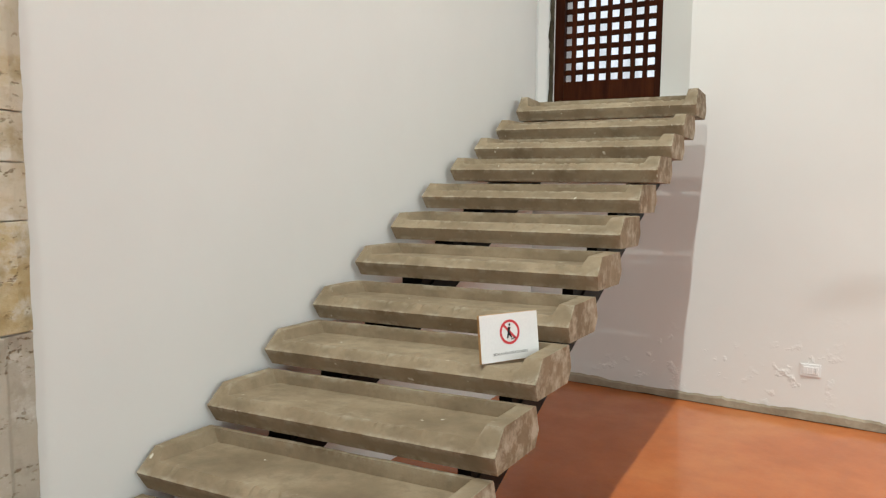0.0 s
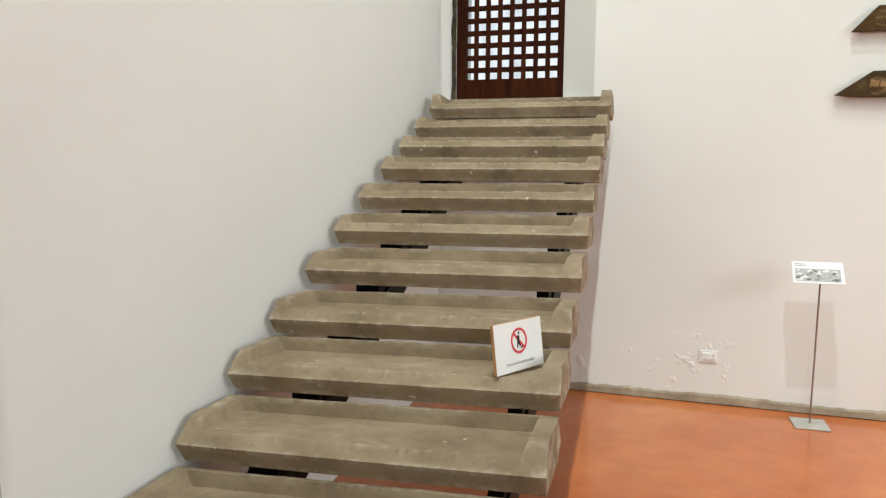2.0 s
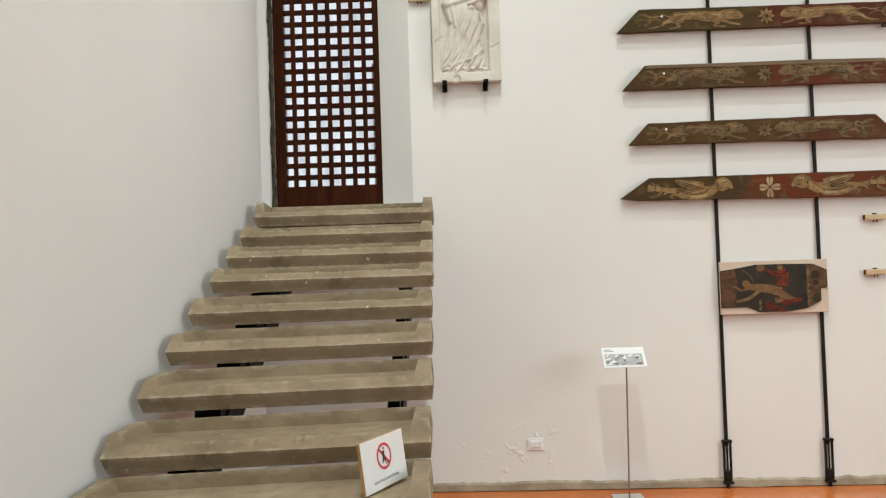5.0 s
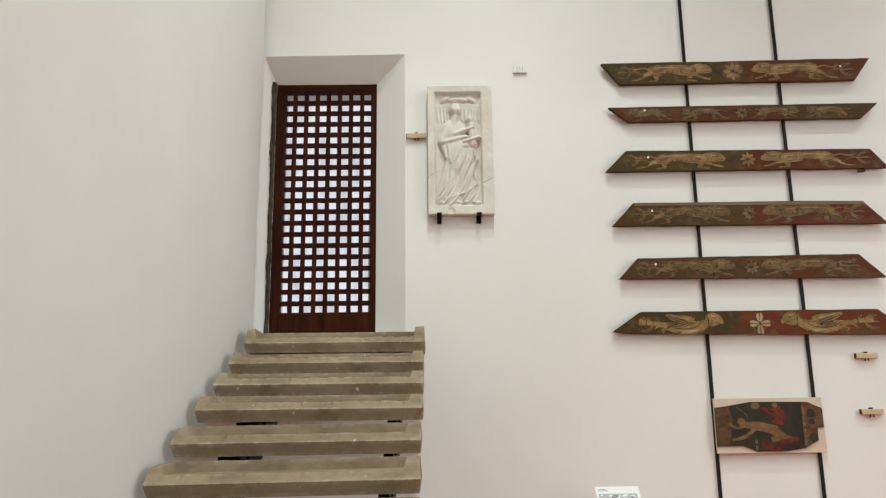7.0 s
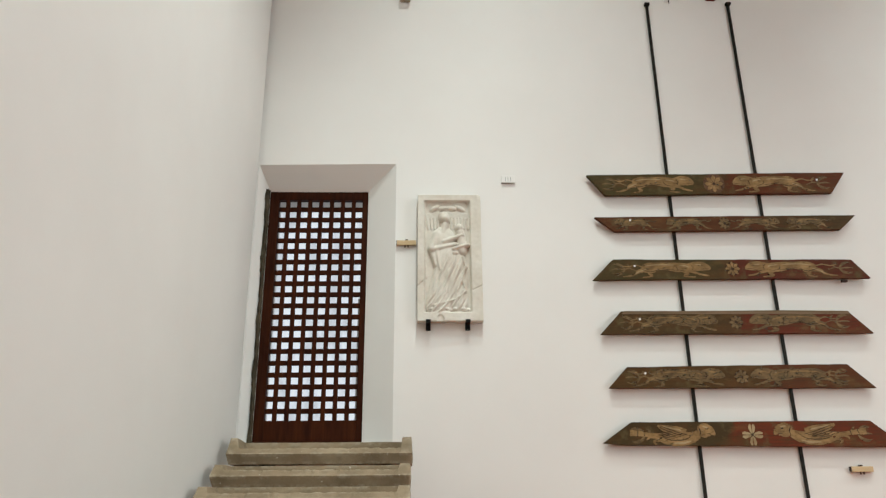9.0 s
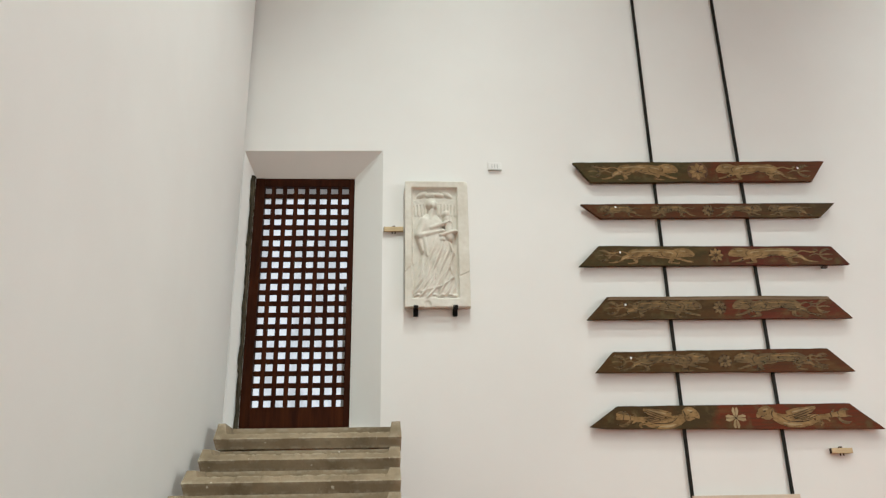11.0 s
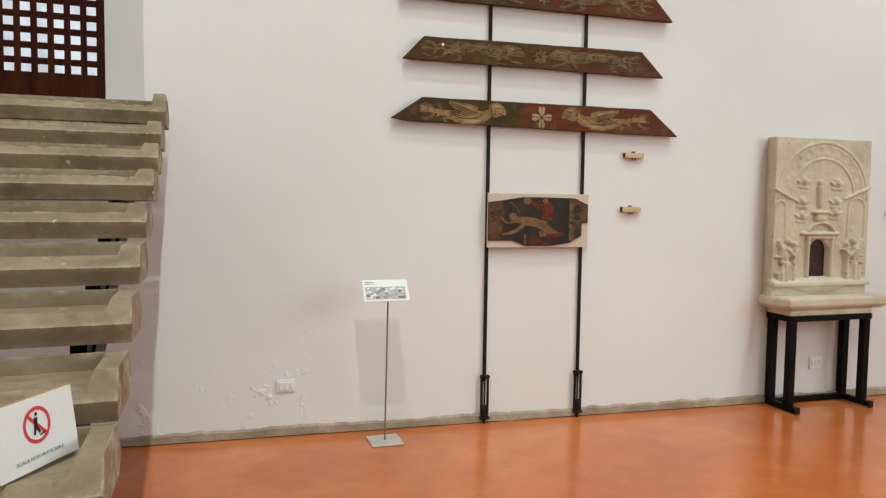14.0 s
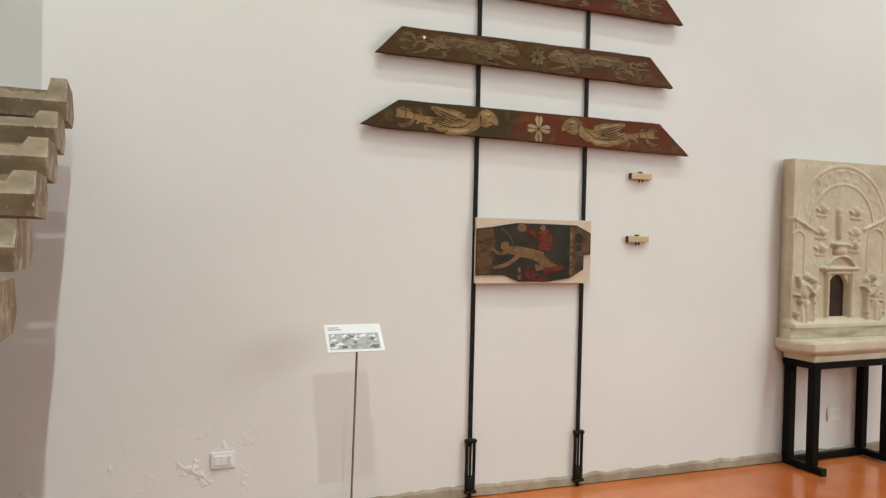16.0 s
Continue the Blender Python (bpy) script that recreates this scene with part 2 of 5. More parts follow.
WHITE = surface("white_plastic", (0.82, 0.81, 0.79), (0.88, 0.87, 0.85), 8.0, 0.45, 0.1, 0.0006, 90.0)
CARD = surface("white_card", (0.80, 0.79, 0.77), (0.86, 0.85, 0.83), 6.0, 0.6, 0.1, 0.0005, 120.0)
TAGWOOD = surface("pale_tag_wood", (0.52, 0.37, 0.20), (0.66, 0.50, 0.30), 10.0, 0.5, 0.2, 0.001, 60.0, stretch=(1, 5, 5))
TAGPINK = surface("pink_tag_wood", (0.60, 0.42, 0.34), (0.70, 0.52, 0.43), 10.0, 0.5, 0.2, 0.001, 60.0, stretch=(1, 5, 5))
DARKWOOD = surface("dark_wood", (0.022, 0.010, 0.006), (0.060, 0.028, 0.016), 10.0, 0.5, 0.2, 0.001, 60.0)
BAREWOOD = surface("bare_board_wood", (0.12, 0.080, 0.045), (0.24, 0.165, 0.10), 6.0, 0.7, 0.3, 0.002, 50.0, stretch=(0.6, 4, 8), spec=0.1)
BOARDPALE = surface("pale_backing_board", (0.60, 0.47, 0.36), (0.70, 0.57, 0.45), 5.0, 0.7, 0.2, 0.001, 60.0)
EDGEWOOD = surface("sign_edge_wood", (0.42, 0.23, 0.09), (0.55, 0.32, 0.14), 10.0, 0.6, 0.2, 0.001, 60.0)
RED = surface("sign_red", (0.62, 0.05, 0.06), (0.68, 0.07, 0.08), 10.0, 0.5, 0.05, 0.0005, 60.0)
BLACK = surface("sign_black", (0.015, 0.015, 0.015), (0.025, 0.025, 0.025), 10.0, 0.5, 0.05, 0.0005, 60.0)
GREYINK = surface("grey_ink", (0.34, 0.33, 0.32), (0.60, 0.59, 0.57), 40.0, 0.6, 0.05, 0.0005, 90.0)
PRINTGREY = surface("print_grey", (0.26, 0.26, 0.25), (0.40, 0.39, 0.38), 40.0, 0.6, 0.05, 0.0005, 90.0)
TEXTINK = surface("text_ink", (0.14, 0.14, 0.13), (0.22, 0.21, 0.20), 40.0, 0.6, 0.05, 0.0005, 90.0)
UMBER = surface("umber_paint", (0.030, 0.018, 0.010), (0.065, 0.038, 0.020), 14.0, 0.6, 0.3, 0.002, 70.0)
BLACKPAINT = surface("black_paint", (0.018, 0.015, 0.010), (0.045, 0.036, 0.022), 9.0, 0.6, 0.3, 0.002, 70.0)
SKYGLOW = make_glow("daylight_beyond", (0.86, 0.93, 1.0), 1.05)


def make_paint(name, dark, light, gone):
    """Old tempera, worn through in patches to the board under it."""
    m, nt, b = mat(name)
    co = coords(nt)
    big = noise_tex(nt, co, 11.0, 5, 0.65, (1, 1, 1.6))
    wear = noise_tex(nt, co, 26.0, 6, 0.72, (0.7, 1, 1.8))
    fine = noise_tex(nt, co, 110.0, 3, 0.6)
    col = ramp(nt, big, [(0.32, dark), (0.68, light)])
    col = mixc(nt, maths(nt, "MULTIPLY", fine, 0.3), col, tuple(c * 0.5 for c in dark))
    nt.links.new(col, b.inputs["Base Color"])
    a = maths(nt, "MULTIPLY", maths(nt, "SUBTRACT", wear, gone, True), 4.0, True)
    nt.links.new(a, b.inputs["Alpha"])
    b.inputs["Roughness"].default_value = 0.65
    b.inputs["Specular IOR Level"].default_value = 0.2
    return m


OCHRE = make_paint("ochre_paint", (0.14, 0.080, 0.030), (0.37, 0.225, 0.090), 0.22)
OCHRE_DULL = make_paint("dull_ochre_paint", (0.085, 0.052, 0.022), (0.23, 0.148, 0.064), 0.25)
UMBER_THIN = make_paint("umber_outline", (0.020, 0.012, 0.007), (0.050, 0.030, 0.016), 0.30)
PETAL = make_paint("petal_paint", (0.26, 0.18, 0.085), (0.44, 0.33, 0.18), 0.12)
REDPAINT = make_paint("red_paint", (0.085, 0.014, 0.007), (0.19, 0.038, 0.017), 0.22)
FLESH = make_paint("flesh_ochre", (0.11, 0.055, 0.022), (0.27, 0.150, 0.066), 0.20)
BROWNPAINT = make_paint("brown_paint", (0.060, 0.030, 0.014), (0.16, 0.080, 0.038), 0.20)
PLANKS = [
    make_plank("board_paint_a", (0.066, 0.054, 0.024), (0.125, 0.034, 0.015), 1.1),
    make_plank("board_paint_b", (0.105, 0.036, 0.018), (0.075, 0.046, 0.020), 1.4),
    make_plank("board_paint_c", (0.066, 0.050, 0.022), (0.110, 0.022, 0.014), 1.05),
    make_plank("board_paint_d", (0.072, 0.042, 0.018), (0.135, 0.026, 0.014), 1.05),
    make_plank("board_paint_e", (0.084, 0.044, 0.016), (0.110, 0.034, 0.014), 1.15),
    make_plank("board_paint_f", (0.060, 0.040, 0.018), (0.150, 0.030, 0.013), 0.95),
]

# small builders --------------------------------------------------------------


def part(name, bm, material, parent=None, label="", smooth=False):
    bmesh.ops.recalc_face_normals(bm, faces=bm.faces)
    me = bpy.data.meshes.new(name)
    bm.to_mesh(me)
    bm.free()
    me.materials.append(material)
    if smooth:
        for p in me.polygons:
            p.use_smooth = True
    ob = new(name, me)
    if parent is not None:
        ob.parent = parent
    if label:
        ob["label"] = label
    return ob


def box(x0, x1, y0, y1, z0, z1, bevel=0.0, seg=2):
    bm = bmesh.new()
    bmesh.ops.create_cube(bm, size=1, matrix=Matrix.Translation(((x0 + x1) / 2, (y0 + y1) / 2, (z0 + z1) / 2)) @ Matrix.Diagonal((x1 - x0, y1 - y0, z1 - z0, 1)))
    if bevel:
        bmesh.ops.bevel(bm, geom=bm.edges[:], offset=bevel, segments=seg, affect="EDGES", clamp_overlap=True)
    return bm


def cyl(r, p, q, seg=16, r2=None):
    bm = bmesh.new()
    p, q = Vector(p), Vector(q)
    m = Matrix.Translation((p + q) / 2) @ (q - p).to_track_quat("Z", "Y").to_matrix().to_4x4()
    bmesh.ops.create_cone(bm, cap_ends=True, segments=seg, radius1=r, radius2=r if r2 is None else r2, depth=(q - p).length, matrix=m)
    return bm


def join(*bms):
    out = bmesh.new()
    for b in bms:
        me = bpy.data.meshes.new("tmp")
        b.to_mesh(me)
        b.free()
        out.from_mesh(me)
        bpy.data.meshes.remove(me)
    return out


def slab(outline, y0, y1, bevel=0.0):
    """An upright board: an outline in x and z with a thickness along y."""
    bm = bmesh.new()
    f = bm.faces.new([bm.verts.new((x, y0, z)) for x, z in outline])
    r = bmesh.ops.extrude_face_region(bm, geom=[f])
    for v in r["geom"]:
        if isinstance(v, bmesh.types.BMVert):
            v.co.y = y1
    if bevel:
        bmesh.ops.bevel(bm, geom=bm.edges[:], offset=bevel, segments=2, affect="EDGES", clamp_overlap=True)
    return bm


def empty(name, x, y, z):
    ob = new(name)
    ob.empty_display_size = 0.1
    ob.location = (x, y, z)
    return ob


def roughen(bm, longest, amount, scale, seed=0.0, rounds=3):
    bmesh.ops.triangulate(bm, faces=bm.faces[:])
    for _ in range(rounds):
        long = [e for e in bm.edges if e.calc_length() > longest]
        if not long:
            break
        bmesh.ops.subdivide_edges(bm, edges=long, cuts=1, use_grid_fill=False)
        bmesh.ops.triangulate(bm, faces=bm.faces[:])
    bm.normal_update()
    move = []
    for v in bm.verts:
        p = v.co * scale + Vector((seed * 7.1, seed * 3.3, seed * 5.7))
        move.append(v.normal * (noise.noise(p) * amount + noise.noise(p * 3.7) * amount * 0.5))
    for v, d in zip(bm.verts, move):
        v.co += d


def wall_y(x):
    return -0.022 * (x - 1.9)


def floor_z(x):
    return 0.004 - 0.008 * (x - 1.0)

# the room ---------------------------------------------------------------------
ROOM_X, ROOM_Y, ROOM_Z = 11.0, -9.6, 9.4


def structure(name, bm, material, label, category):
    return tagged(part(name, bm, material), label, category, "", "structure")


def floor_plane():
    bm = bmesh.new()
    q = [(-0.6, -10.2), (11.6, -10.2), (11.6, 0.9), (-0.6, 0.9)]
    top = [bm.verts.new((x, y, floor_z(x))) for x, y in q]
    low = [bm.verts.new((x, y, -0.4)) for x, y in q]
    bm.faces.new(top)
    bm.faces.new(low)
    for i in range(4):
        bm.faces.new((top[i], top[(i + 1) % 4], low[(i + 1) % 4], low[i]))
    return bm


structure("floor", floor_plane(), FLOOR, "glossy orange-red stained concrete floor", "floor")

OPEN_X0, OPEN_X1, OPEN_Z0, OPEN_Z1 = -0.040, 1.085, 2.10, 4.345
DOOR_X0, DOOR_X1, DOOR_Z0, DOOR_Z1, DOOR_Y = 0.032, 0.848, 2.15, 4.172, 0.20


def far_wall():
    """Upright wall with a splayed opening through it."""
    bm = bmesh.new()
    T = 0.62
    def v(x, d, z):
        return bm.verts.new((x, wall_y(x) + d, z))
    def quad(*p):
        bm.faces.new([v(*q) for q in p])
    xs, zs = [-0.6, OPEN_X0, OPEN_X1, 11.4], [-0.3, OPEN_Z0, OPEN_Z1, ROOM_Z]
    for d in (0.0, T):
        for i in range(3):
            for k in range(3):
                if (i, k) != (1, 1):
                    quad((xs[i], d, zs[k]), (xs[i + 1], d, zs[k]), (xs[i + 1], d, zs[k + 1]), (xs[i], d, zs[k + 1]))
    # reveals: splayed from the room's face to the door, then straight
    a = [(OPEN_X0, 0.0, OPEN_Z0), (OPEN_X1, 0.0, OPEN_Z0), (OPEN_X1, 0.0, OPEN_Z1), (OPEN_X0, 0.0, OPEN_Z1)]
    b = [(DOOR_X0, DOOR_Y - 0.03, OPEN_Z0), (DOOR_X1, DOOR_Y - 0.03, OPEN_Z0), (DOOR_X1, DOOR_Y - 0.03, DOOR_Z1), (DOOR_X0, DOOR_Y - 0.03, DOOR_Z1)]
    c = [(x, T, z) for x, _, z in b]
    for p, q in ((a, b), (b, c)):
        for i in range(4):
            j = (i + 1) % 4
            quad(p[i], p[j], q[j], q[i])
    quad((OPEN_X0, T, OPEN_Z0), b and (b[0][0], T, b[0][2]), (b[3][0], T, b[3][2]), (OPEN_X0, T, OPEN_Z1))
    quad((b[1][0], T, b[1][2]), (OPEN_X1, T, OPEN_Z0), (OPEN_X1, T, OPEN_Z1), (b[2][0], T, b[2][2]))
    quad((b[3][0], T, b[3][2]), (b[2][0], T, b[2][2]), (OPEN_X1, T, OPEN_Z1), (OPEN_X0, T, OPEN_Z1))
    bmesh.ops.remove_doubles(bm, verts=bm.verts[:], dist=0.0005)
    return bm


structure("wall_far", far_wall(), PLASTER, "white plastered wall with a deep splayed doorway", "wall")


def left_wall():
    """The stair's wall, ending at the doorway in a ragged edge of bare masonry."""
    bm = bmesh.new()
    pts = [(0.004, -3.95), (-0.040, -0.002), (-0.6, -0.002), (-0.6, -3.95)]
    lo = [bm.verts.new((x, y, -0.3)) for x, y in pts]
    hi = [bm.verts.new((x, y, ROOM_Z)) for x, y in pts]
    bm.faces.new(lo)
    bm.faces.new(hi)
    for i in range(4):
        j = (i + 1) % 4
        bm.faces.new((lo[i], lo[j], hi[j], hi[i]))
    return bm


structure("wall_stair_side", left_wall(), PLASTER, "smooth white plastered wall beside the stair", "wall")
structure("wall_left_rear", box(-0.6, 0.0, ROOM_Y - 0.3, -4.32, -0.3, ROOM_Z), PLASTER, "white plastered wall beyond the stone pier", "wall")
# unseen filler, added to stop outside light leaking in above the pier
structure("wall_leak_filler", box(-0.6, 0.0, -4.319, -3.951, 3.622, ROOM_Z), PLASTER, "unseen white filler wall above the stone pier, added to keep light out", "wall")
structure("wall_right", box(ROOM_X, ROOM_X + 0.3, ROOM_Y - 0.3, -0.3, -0.3, ROOM_Z), PLASTER, "white plastered side wall", "wall")
structure("wall_rear", box(0.0, ROOM_X, ROOM_Y - 0.3, ROOM_Y, -0.3, ROOM_Z), PLASTER, "white plastered rear wall", "wall")
structure("ceiling", box(-0.6, ROOM_X + 0.4, ROOM_Y - 0.3, 0.9, ROOM_Z + 0.004, ROOM_Z + 0.25), PLASTER, "plain white ceiling", "ceiling")


def skirting():
    """Uneven cement strip at the foot of the far wall."""
    bm = bmesh.new()
    n = 520
    rows = []
    for i in range(n + 1):
        x = 0.02 + (ROOM_X - 0.02) * i / n
        h = 0.064 + 0.017 * noise.noise((x * 1.7, 0, 0)) + 0.013 * noise.noise((x * 9.0, 3, 0)) + 0.008 * noise.noise((x * 27.0, 3, 0))
        d = 0.012 + 0.004 * noise.noise((x * 6.0, 8, 0))
        y, z = wall_y(x), floor_z(x)
        rows.append([bm.verts.new(p) for p in ((x, y + 0.02, z + 0.006), (x, y - d - 0.006, z + 0.006 + 0.005 * noise.noise((x * 5.0, 1, 4))), (x, y - d - 0.004, z + h * 0.8), (x, y - d * 0.4, z + h), (x, y + 0.02, z + h))])
    for a, b in zip(rows, rows[1:]):
        for k in range(4):
            bm.faces.new((a[k], b[k], b[k + 1], a[k + 1]))
    return bm




# solid dark strip: the shade in the gap below the skirting, as colour
def gap_shade_strip():
    bm = bmesh.new()
    a = [bm.verts.new((x, wall_y(x) + d, floor_z(x) + h)) for x in (0.0, ROOM_X) for d, h in ((0.02, -0.02), (-0.008, -0.02), (-0.010, 0.008), (0.02, 0.008))]
    for k in range(4):
        bm.faces.new((a[k], a[(k + 1) % 4], a[4 + (k + 1) % 4], a[4 + k]))
    return bm


structure("trim_gap_shade", gap_shade_strip(), UMBER, "dark strip for the shade in the gap between floor and skirting", "joint")
structure("baseboard", skirting(), SKIRT, "rough grey cement skirting along the wall", "skirting")


def ragged_edge():
    """Broken plaster along the doorway's side, next to the door; its dark colour includes the gap's shade."""
    bm = bmesh.new()
    n = 120
    rows = []
    def reveal(y):
        return OPEN_X0 + (DOOR_X0 - OPEN_X0) * y / 0.17
    for i in range(n + 1):
        z = 2.1 + (4.17 - 2.1) * i / n
        w = 0.026 + 0.034 * noise.noise((0, 0, z * 2.3)) + 0.016 * noise.noise((0, 5, z * 7.7)) + 0.010 * noise.noise((0, 5, z * 29.0))
        y0 = 0.165 - max(w, 0.010)
        o = 0.005 + 0.004 * noise.noise((2, 0, z * 19.0))
        rows.append([bm.verts.new(p) for p in ((reveal(y0) - 0.01, y0, z), (reveal(y0) + o, y0 + 0.004, z), (reveal(0.13) + o * 1.6, 0.13, z), (reveal(0.170) + o, 0.1695, z), (reveal(0.17) - 0.02, 0.1695, z))])
    for a, b in zip(rows, rows[1:]):
        for k in range(4):
            bm.faces.new((a[k], b[k], b[k + 1], a[k + 1]))
    return bm


structure("trim", ragged_edge(), RAW, "ragged edge of bare masonry beside the doorway, coloured darker for its shadow gap", "wall edge")

# the stone pier ------------------------------------------------------------------
COURSES = [(-0.02, 0.58, PIER_GREY), (0.581, 1.090, PIER_GREY), (1.096, 1.419, PIER_TAN), (1.4205, 1.588, PIER), (1.5892, 1.730, PIER), (1.7315, 2.062, PIER), (2.0635, 2.42, PIER), (2.4215, 2.80, PIER_TAN), (2.8015, 3.2, PIER), (3.2015, 3.62, PIER)]


def pier():
    thing = empty("stone_pier", 0.0, -4.1, 0.0)
    core = box(-0.55, 0.020, -4.22, -3.975, 0.0, 3.62)
    bmesh.ops.translate(core, verts=core.verts[:], vec=(0, 4.1, 0))
    part("mortar", core, MORTAR, thing, "pale lime mortar")
    for i, (z0, z1, material) in enumerate(COURSES):
        out = 0.042 + 0.0012 * ((i * 7) % 3)
        low = i < 2
        # plan of one course: flat face with a chamfered corner on the shaped lower stones
        if low:
            plan = [(-0.5, -3.950), (0.024, -3.950), (0.036, -4.035), (0.044, -4.045), (0.044, -4.150), (0.002, -4.205), (-0.06, -4.235), (-0.5, -4.235)]
        else:
            plan = [(-0.5, -3.950), (out - 0.020, -3.950), (out, -4.000), (out, -4.215), (out - 0.03, -4.245), (-0.5, -4.25)]
        bm = bmesh.new()
        lo = [bm.verts.new((x, y + 4.1, z0)) for x, y in plan]
        f = bm.faces.new(lo)
        r = bmesh.ops.extrude_face_region(bm, geom=[f])
        for g in r["geom"]:
            if isinstance(g, bmesh.types.BMVert):
                g.co.z = z1
        bmesh.ops.bevel(bm, geom=bm.edges[:], offset=0.003, segments=1, affect="EDGES", clamp_overlap=True)
        roughen(bm, 0.040, 0.0022 if low else 0.0036, 14.0, i, 4)
        part("stone_block", bm, material, thing)
    return tagged(thing, "weathered pale and tan limestone pier set into the white wall", "stone pier", "", "structure")


pier()

# the stair -------------------------------------------------------------------------
RISE, RUN, STEPS = 0.1462, 0.311, 14
SETTLE = {1: -0.024, 2: -0.024, 3: -0.012, 8: -0.010}
STEP_X, STEP_L = 0.010, 1.224


def step_mesh(seed):
    """A stone tread hollowed like a tray: raised rim at both ends and the back, open chipped front over a chamfer."""
    L = STEP_L
    FZ, BZ = (0.165, 0.150) if seed == 1 else (0.130, 0.129)
    rnd = random.Random(int(seed * 13) + 5)
    chips = [(rnd.uniform(0.11, L - 0.09), rnd.uniform(0.004, 0.020), rnd.uniform(0.004, 0.013)) for _ in range(30)]

    def mix(p, q, k):
        return p[0] + (q[0] - p[0]) * k, p[1] + (q[1] - p[1]) * k

    def profile(tray, x):
        """Section from the lower front edge over the top to the lower back edge."""
        low, nose = (0.0, -0.005), (-0.028, 0.058)
        out = [mix(low, nose, k / 3) for k in range(4)]
        if tray:
            bite = max([d * max(0.0, 1 - abs(x - c) / w) ** 0.6 for c, w, d in chips])
            bite += 0.0016 * noise.noise((x * 60.0, seed * 3.1, 0)) + 0.0022 * noise.noise((x * 19.0, seed * 3.1, 5))
            lip = (0.008 + bite * 0.55, 0.096 - bite * 0.8)
            out += [mix(nose, lip, k / 4) for k in range(1, 5)]
            start, end = (0.022 + bite * 1.2, 0.0945 - bite * 0.35), (0.274, 0.080)
            out += [mix(start, end, k / 9) for k in range(10)]
        else:
            top = (0.050, FZ)
            out += [mix(nose, top, k / 4) for k in range(1, 5)]
            out += [mix((0.060, FZ), (0.276, BZ), k / 9) for k in range(10)]
        out += [(0.281, BZ), (0.300, BZ), (0.306, BZ - 0.006), (0.318, 0.042), (0.292, -0.012)]
        return out

    bm = bmesh.new()
    n = 66
    xs = [None, 0.024, 0.045, 0.070] + [0.092 + (L - 0.170) * i / n for i in range(n + 1)] + [L - 0.066, L - 0.040, L - 0.010, None]
    loops = []
    for i, x in enumerate(xs):
        tray = 4 <= i <= len(xs) - 5
        pts = profile(tray, x or 0.0)
        ring = []
        for k, (y, z) in enumerate(pts):
            if x is None:
                # the ends lean in a little above and below the widest line
                px = 0.018 + 0.30 * max(0.055 - z, 0) + 0.10 * max(z - 0.058, 0) if i == 0 else L - 0.08 * abs(z - 0.058)
            else:
                px = max(x, 0.016 + 0.30 * max(0.055 - z, 0)) if i == 1 else x
            p = Vector((px, y, z))
            q = p * 15.0 + Vector((seed * 7.1, seed * 3.3, seed * 5.7))
            d = 0.0016 * noise.noise(q) + 0.0010 * noise.noise(q * 3.3)
            p += Vector((d * 0.6, d * (-1.0 if y < 0.03 else 0.6), d if z > 0.06 else 0.0))
            ring.append(bm.verts.new(p))
        loops.append(ring)
    m = len(loops[0])
    for a, b in zip(loops, loops[1:]):
        for k in range(m):
            j = (k + 1) % m
            bm.faces.new((a[k], a[j], b[j], b[k]))
    bm.faces.new(loops[0])
    bm.faces.new(loops[-1])
    return bm


def stair():
    thing = empty("stone_staircase", 0.0, 0.0, 0.0)
    for n in range(1, STEPS + 1):
        y = -1.413 - RUN * (n - 4)
        z = 1.546 - RISE * (n - 4)
        p = part("tread", step_mesh(n), STEP, thing, "tray-shaped worn grey-brown stone tread", True)
        p.data.set_sharp_from_angle(angle=radians(20))
        sag = 0.0062 * max(n - 4, 0)
        p.location = (STEP_X + 0.003 * math.sin(n * 2.1), y, z + SETTLE.get(n, 0.0) - sag)
        p.rotation_euler = (0, -math.atan(sag / STEP_L), 0)
    for x0, x1 in ((0.21, 0.34), (1.03, 1.10)):
        bm = bmesh.new()
        lo = -1.413 - RUN * (STEPS - 4) + 0.30, 1.546 - RISE * (STEPS - 4) - 0.012
        hi = -1.413 + RUN * 3 + 0.30, 1.546 + RISE * 3 - 0.012
        base = floor_z(0.6)
        y_foot = lo[0] - (lo[1] - base) / RISE * RUN
        prof = [(y_foot, base), (hi[0], hi[1]), (hi[0], hi[1] - 0.16), (y_foot + 0.34, base)]
        f = bm.faces.new([bm.verts.new((x0, y, z)) for y, z in prof])
        r = bmesh.ops.extrude_face_region(bm, geom=[f])
        for g in r["geom"]:
            if isinstance(g, bmesh.types.BMVert):
                g.co.x = x1
        part("stringer", bm, STEEL, thing, "black steel stringer under the treads")
        for n in range(1, STEPS + 1):
            y = -1.413 - RUN * (n - 4)
            z = 1.546 - RISE * (n - 4)
            part("bracket", box(x0 + 0.01, x1 - 0.01, y + 0.10, y + 0.24, z - 0.11, z - 0.012), STEEL, thing)
    part("plinth", box(0.05, 1.2, -4.50, -4.25, floor_z(0.6), 0.086, 0.006), STEP, thing)
    return tagged(thing, "open stair of tray-shaped worn grey stone treads along the wall", "staircase")


stair()

# the lattice door ---------------------------------------------------------------------


